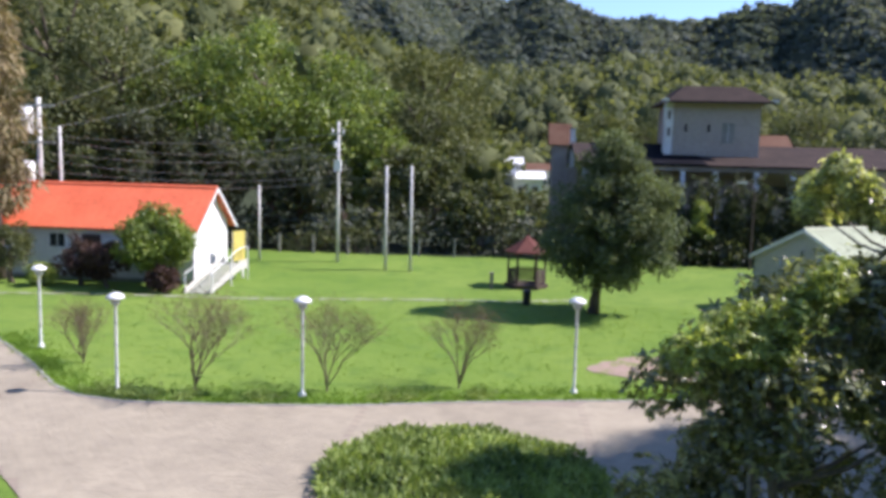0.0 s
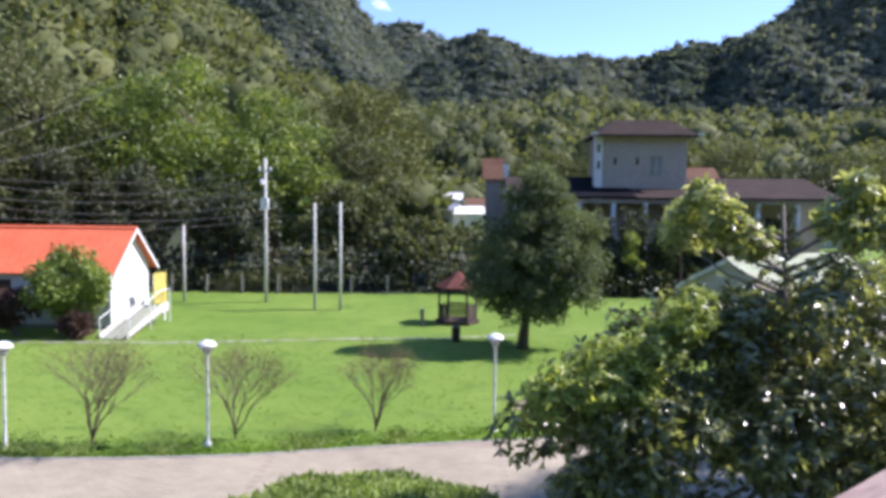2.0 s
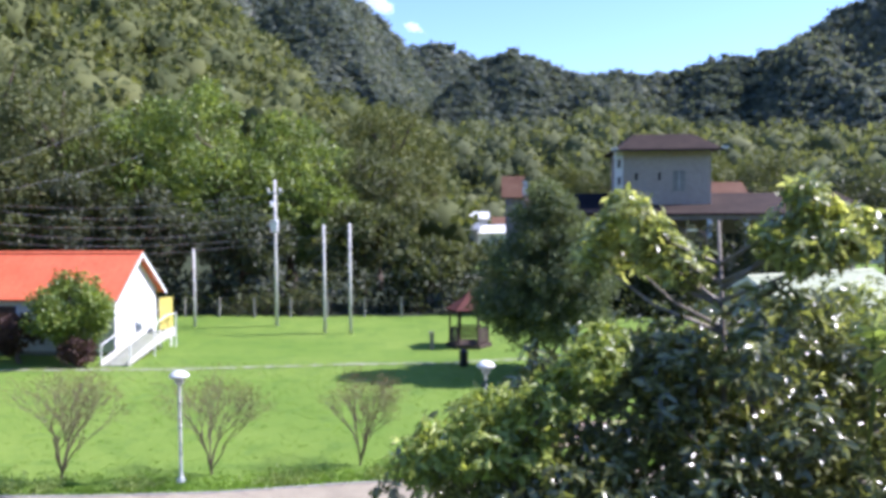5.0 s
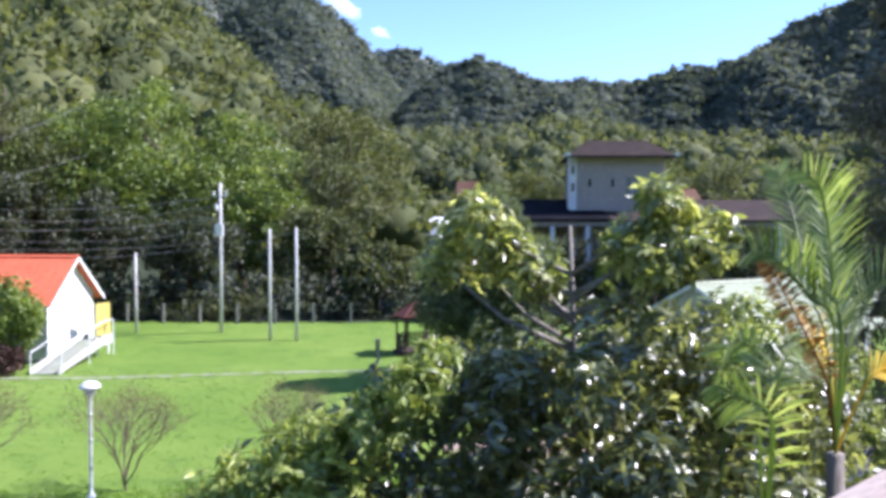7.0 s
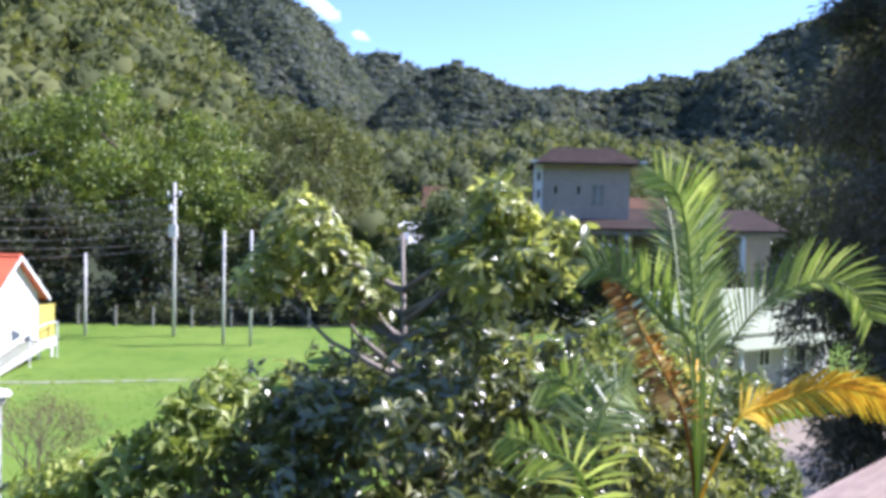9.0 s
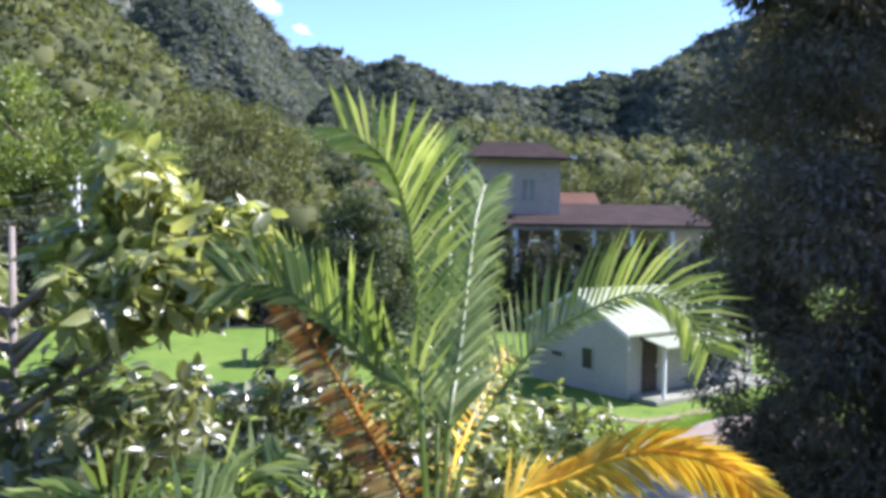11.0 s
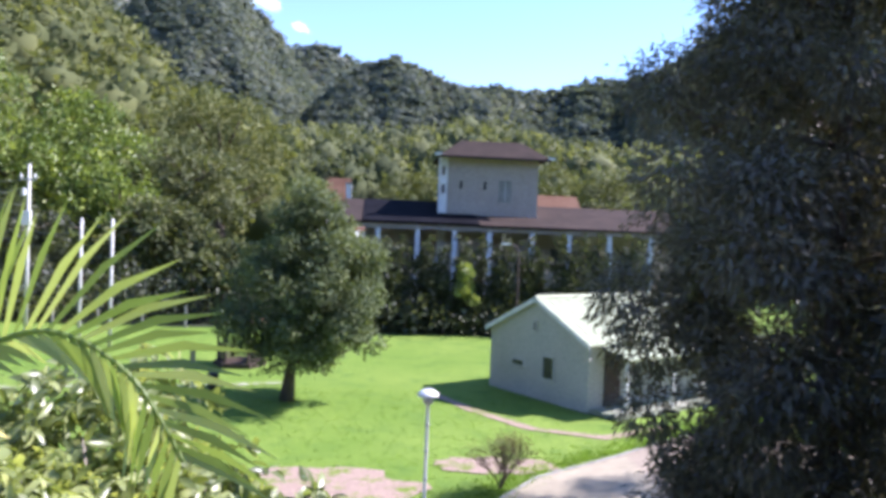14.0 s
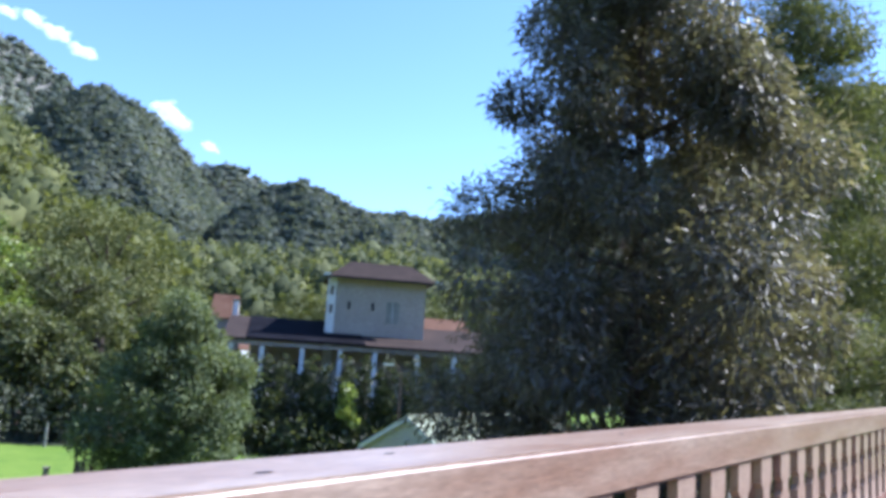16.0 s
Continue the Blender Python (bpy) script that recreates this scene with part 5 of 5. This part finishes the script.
B = [(2.98, 7.95, 5.96, 0.13), (3.08, 7.9, 5.8, 0.17), (3.2, 7.95, 5.64, 0.18), (2.88, 8.15, 5.75, 0.16), (3.35, 7.8, 5.55, 0.17), (2.75, 8.1, 5.6, 0.15), (3.02, 8.3, 5.6, 0.17),
     (4.02, 7.45, 6.02, 0.12), (4.1, 7.4, 5.88, 0.15), (4.2, 7.35, 5.72, 0.17), (4.0, 7.3, 5.65, 0.16), (4.27, 7.2, 5.52, 0.17), (3.88, 7.5, 5.75, 0.15), (4.05, 7.55, 5.5, 0.18), (4.32, 7.45, 5.82, 0.12),
     (3.75, 7.4, 5.25, 0.24), (3.6, 7.1, 5.0, 0.24), (3.8, 6.7, 4.95, 0.22), (3.5, 6.6, 4.7, 0.24), (4.4, 7.0, 4.95, 0.22), (4.05, 7.6, 5.2, 0.22), (3.9, 7.75, 5.4, 0.2), (3.55, 7.6, 5.45, 0.18),
     (3.0, 7.8, 4.85, 0.2), (2.7, 7.6, 4.78, 0.2), (3.3, 7.5, 4.95, 0.22), (3.05, 7.2, 4.7, 0.22)]
# low lumps of the tall shrub get the dark leaves, as painted self-shade
B, low = [q for q in B if q[2] > 5.53], [q for q in B if q[2] <= 5.3 and q[1] > 6.8]
big_leaf("tall_glossy_shrub", (3.7, 7.5), B, 34, 0.105, F_MAGNOLIA, "tall glossy-leaved shrub with upright leafy shoots", 103, 0, 0.045, 16)
E = [(*p, 0.3) for p in ((3.10, 7.61, 4.92), (3.26, 7.79, 4.91), (3.46, 8.09, 4.96), (3.73, 8.18, 5.06), (4.03, 8.21, 5.02), (4.31, 8.22, 4.96), (3.25, 7.55, 4.90), (3.66, 7.79, 4.88), (3.94, 7.86, 4.91), (4.21, 7.87, 4.86), (4.44, 8.26, 5.12), (4.54, 7.80, 4.92))]
E += low + crown_clusters((3.85, 7.5, 4.2), (1.0, 0.7, 0.6), 24, 0.3, g)
big_leaf("glossy_shrub", (3.8, 7.7), E, 46, 0.095, F_GLOSSDARK, "dark glossy shrub and shade-coloured lower part of the tall leafy shoots", 106, 0, 0.06, 14)
g = np.random.default_rng(104)
C = crown_clusters((5.08, 9.1, 4.45), (0.85, 0.75, 0.75), 42, 0.28, g) + [(5.6, 9.25, 4.72, 0.25), (5.7, 8.95, 4.62, 0.25), (5.4, 9.4, 4.8, 0.25), (5.85, 9.2, 4.48, 0.25), (5.35, 8.9, 4.78, 0.25), (6.0, 9.0, 4.25, 0.25)]
big_leaf("leafy_shrub", (5.2, 9.2), C, 44, 0.088, F_LEAFY, "sunlit broad-leaved shrub below the terrace", 104, 0, 0.07, 14)
g = np.random.default_rng(105)
D = crown_clusters((4.6, 8.4, 4.35), (0.95, 0.8, 0.75), 30, 0.27, g)
big_leaf("glossy_shrub", (4.7, 8.4), D, 42, 0.09, F_GLOSSDARK, "dark glossy-leaved shrub below the palm", 105)


def frond(bm_stem, acc, pts, leaf, spread, droop, n, g, sides):
    """One feathered palm leaf along a bent midrib."""
    P = [Vector(p) for p in pts]
    fine = []
    for k in range(len(P) - 1):
        p0, p1, p2, p3 = P[max(k - 1, 0)], P[k], P[k + 1], P[min(k + 2, len(P) - 1)]
        for j in range(8):
            t = j / 8
            fine.append(0.5 * (2 * p1 + (p2 - p0) * t + (2 * p0 - 5 * p1 + 4 * p2 - p3) * t * t + (3 * p1 - p0 - 3 * p2 + p3) * t ** 3))
    fine.append(P[-1])
    tube(bm_stem, fine, [0.007 * (1 - 0.85 * k / len(fine)) + 0.002 for k in range(len(fine))], 5)
    m = len(fine)
    for k in range(n):
        f = 0.22 + 0.78 * k / n
        i = min(int(f * (m - 1)), m - 2)
        p = fine[i].lerp(fine[i + 1], f * (m - 1) - i)
        d = (fine[i + 1] - fine[i]).normalized()
        s = d.cross(Vector((0.25, 1, 0.15))).normalized()
        size = leaf * (0.55 + 0.9 * math.sin(math.pi * min(1, 0.15 + f * 0.8))) * 0.75
        for sg, share in zip((-1, 1), sides):
            w = (s * sg * (0.35 + spread) + d * 0.75 + Vector((0, 0, -droop * (1 if droop > 0 else 1 - 2.2 * max(0, f - 0.55)))) + Vector(g.normal(size=3)) * 0.05).normalized()
            acc.append((p, w, d.cross(s) + Vector((0, 0, 0.3)) + Vector(g.normal(size=3)) * 0.15, size * (share + (1 - share) * max(0, f - 0.6) * 2) * g.uniform(0.85, 1.1)))


def leaflet_mesh(name, acc, width, mat, parent, label=""):
    """Leaflets bent in the middle: two quads that taper to a point."""
    V, F = [], []
    for p, w, face, size in acc:
        s = w.cross(face).normalized() * width * 0.5
        bend = Vector((0, 0, -0.12 * size))
        a, b, c = p, p + w * size * 0.5, p + w * size + bend
        k = len(V)
        V += [a - s * 0.5, a + s * 0.5, b + s, b - s, c]
        F += [(k, k + 1, k + 2), (k, k + 2, k + 3), (k + 3, k + 2, k + 4)]
    return link_mesh(name, array_mesh(name, np.array([v[:] for v in V]), np.array(F)), mat, parent, label)


def palm(at, fronds, label, seed, gz=0.0):
    g = np.random.default_rng(seed)
    root = empty("palm", (at[0], at[1], gz), label, "palm")
    bm = bmesh.new()
    crown = Vector((0, 0, at[2] - gz))
    tube(bm, [(0, 0, -0.1), (0.05, 0.02, crown.z * 0.5), crown], [0.09, 0.07, 0.05], 8)
    part("trunk", bm, M_GREYBARK, root, smooth=True)
    for pts, leaf, spread, droop, n, mat, lab, *sides in fronds:
        bm, acc = bmesh.new(), []
        loc = [Vector(p) - Vector((at[0], at[1], gz)) for p in pts]
        frond(bm, acc, [crown] + loc, leaf * 1.12, spread, droop, int(n * 0.34), g, sides or (1, 1))
        stem = part("frond", bm, F_PALM if mat is F_PALM else F_PALMDRY if mat is F_PALMDRY else F_PALMYEL, root, lab)
        leaflet_mesh("blade", acc, 0.0155, mat, stem)
    return root


PALM = (4.95, 7.3, 4.6)
PF = [
    (((4.90, 7.13, 5.22), (4.89, 7.21, 5.51), (4.87, 7.23, 5.75), (4.84, 7.22, 5.93), (4.78, 7.16, 6.06), (4.66, 7.10, 6.14)), 0.27, 0.3, 0.0, 125, F_PALM, "upright green palm frond", 1.0, 0.06),
    (((4.96, 7.45, 5.2), (5.0, 7.75, 5.45), (5.04, 8.0, 5.75), (5.05, 8.18, 6.0), (5.02, 8.32, 6.24)), 0.27, 0.34, 0.0, 150, F_PALM, "upright green palm frond", 0.8, 0.8),
    (((4.98, 7.32, 5.22), (5.03, 7.5, 5.45), (5.08, 7.7, 5.7), (5.12, 7.85, 5.9), (5.17, 7.98, 6.04)), 0.27, 0.16, 0.0, 260, F_PALM, "upright green palm frond", 0.7, 0.7),
    (((5.02, 7.32, 5.12), (5.16, 7.5, 5.32), (5.33, 7.6, 5.5), (5.5, 7.62, 5.6), (5.66, 7.58, 5.66), (5.8, 7.55, 5.6), (5.89, 7.55, 5.46)), 0.27, 0.4, -0.15, 130, F_PALM, "arching green palm frond", 0.25, 1.0),
    (((4.89, 7.22, 5.33), (4.77, 7.20, 5.46), (4.65, 7.17, 5.59), (4.51, 7.12, 5.70), (4.38, 7.05, 5.72)), 0.26, 0.35, -0.1, 120, F_PALM, "arching green palm frond", 1.0, 0.1),
    (((4.88, 7.26, 5.0), (4.79, 7.25, 5.2), (4.69, 7.22, 5.38), (4.59, 7.2, 5.55), (4.5, 7.18, 5.68)), 0.095, 0.25, 0.7, 130, F_PALMDRY, "dry orange-brown palm frond"),
    (((5.14, 7.33, 5.0), (5.38, 7.46, 5.07), (5.67, 7.51, 5.14), (5.92, 7.45, 5.09), (6.05, 7.34, 4.97)), 0.17, 0.22, 0.2, 330, F_PALMYEL, "drooping yellow palm frond"),
    (((4.99, 7.45, 5.02), (5.08, 7.75, 5.12), (5.18, 7.98, 5.24), (5.3, 8.18, 5.36)), 0.11, 0.3, 0.3, 60, F_PALMYEL, "short yellow palm frond"),
]
palm(PALM, PF, "feather palm with green, yellow and dry fronds", 5)
SMALL = (4.35, 6.75, 4.3)
palm(SMALL, [(p, 0.16, 0.6, 0.3, 66, F_PALM, "") for p in (((4.25, 6.56, 5.04), (4.28, 6.59, 5.22), (4.21, 6.63, 5.31), (4.10, 6.55, 5.32)), ((4.31, 6.54, 5.04), (4.37, 6.57, 5.25), (4.47, 6.66, 5.31)), ((4.26, 6.43, 4.98), (4.09, 6.41, 5.12), (3.97, 6.35, 5.18)))],
     "small green feather palm among the shrubs", 6)
palm((4.25, 7.15, 4.3), [(p, 0.13, 0.6, 0.2, 60, F_PALM, "") for p in (((4.35, 7.23, 5.12), (4.30, 7.23, 5.16), (4.26, 7.13, 5.21)), ((4.39, 7.23, 5.11), (4.45, 7.26, 5.15), (4.50, 7.28, 5.21)), ((4.38, 7.23, 5.10), (4.28, 7.11, 5.14), (4.23, 7.01, 5.21)))],
     "small green feather palm among the shrubs", 8)

# tall dark tree beside the terrace, and its neighbour
def feathery(name, at, widths, per, n, seed, mat, label, leaf=0.15):
    g = np.random.default_rng(seed)
    zs, ws = np.array(widths).T
    cl = []
    for _ in range(n):
        z = g.uniform(zs[0], zs[-1])
        w = np.interp(z, zs, ws)
        a, q = g.uniform(0, 2 * np.pi), np.sqrt(g.uniform(0.02, 1.0)) * g.uniform(0.82, 1.0)
        cl.append((at[0] + w * q * math.cos(a), at[1] + w * q * math.sin(a), z - 0.25 * q * w, g.uniform(0.35, 0.75)))
    return tree(name, at, cl, per, leaf, 0.036, mat, label, "tree", "", 0.13, M_BARK, 0.7, 36, 0.6, seed, 0.0, zs[-1] - 0.5, True)


feathery("dark_conifer", (12.0, 15.7), ((1.2, 0.8), (2.4, 1.9), (4.4, 2.65), (7, 2.95), (9.3, 2.4), (11.0, 1.6), (12.3, 0.6)), 600, 290, 201, F_CONIFER, "tall dark feathery conifer rising beside the terrace")
# F_DULL is lighter than its neighbours' needles, in place of sun on the branches
feathery("dark_conifer", (17.0, 19.0), ((0.8, 2.2), (3, 3.1), (6, 3.3), (9, 2.9), (11, 2.3), (13.5, 0.9)), 420, 190, 202, F_DULL, "tall feathery conifer, sunlight put into its lighter leaf colour")
feathery("dark_conifer", (21.5, 24.0), ((0.8, 2.0), (3, 3.0), (6, 2.9), (9, 2.2), (12, 1.4), (14, 0.5)), 240, 160, 203, F_CONIFER, "dark feathery conifer beyond the road")

# ---- paving stones, last ----
STONE_W, STONE_H = 0.24, 0.16
near = pavers(-3.2, 1.9, 17.15, 19.4, STONE_W, STONE_H)
keep = near[:300]
v, f = paver_arrays(np.zeros((1, 2)), STONE_W, STONE_H)
stone_me = array_mesh("paving_stone", v, f)
stone_me.materials.append(M_PAVER)
stone_me.polygons.foreach_set("use_smooth", [False] * len(stone_me.polygons))
for x, y in keep:
    ob = new("paving_stone", stone_me)
    ob.parent = road
    ob.location = (x, y, rng.uniform(-0.001, 0.0015))
rest = np.concatenate([pavers(-3.2, 1.9, 17.15, 19.4, STONE_W, STONE_H)[300:], pavers(-12, -3.35, 9.5, 20, STONE_W, STONE_H), pavers(2.0, 13, 11, 27, STONE_W, STONE_H), pavers(-3.2, 1.9, 9.5, 17.1, STONE_W, STONE_H),
                       pavers(-20, -12.1, 14, 26, STONE_W, STONE_H)])
v, f = paver_arrays(rest, STONE_W, STONE_H)
rest_me = array_mesh("paving", v, f)
rest_me.polygons.foreach_set("use_smooth", [False] * len(rest_me.polygons))
tagged(link_mesh("paving", rest_me, M_PAVER, road), kind="stuff")
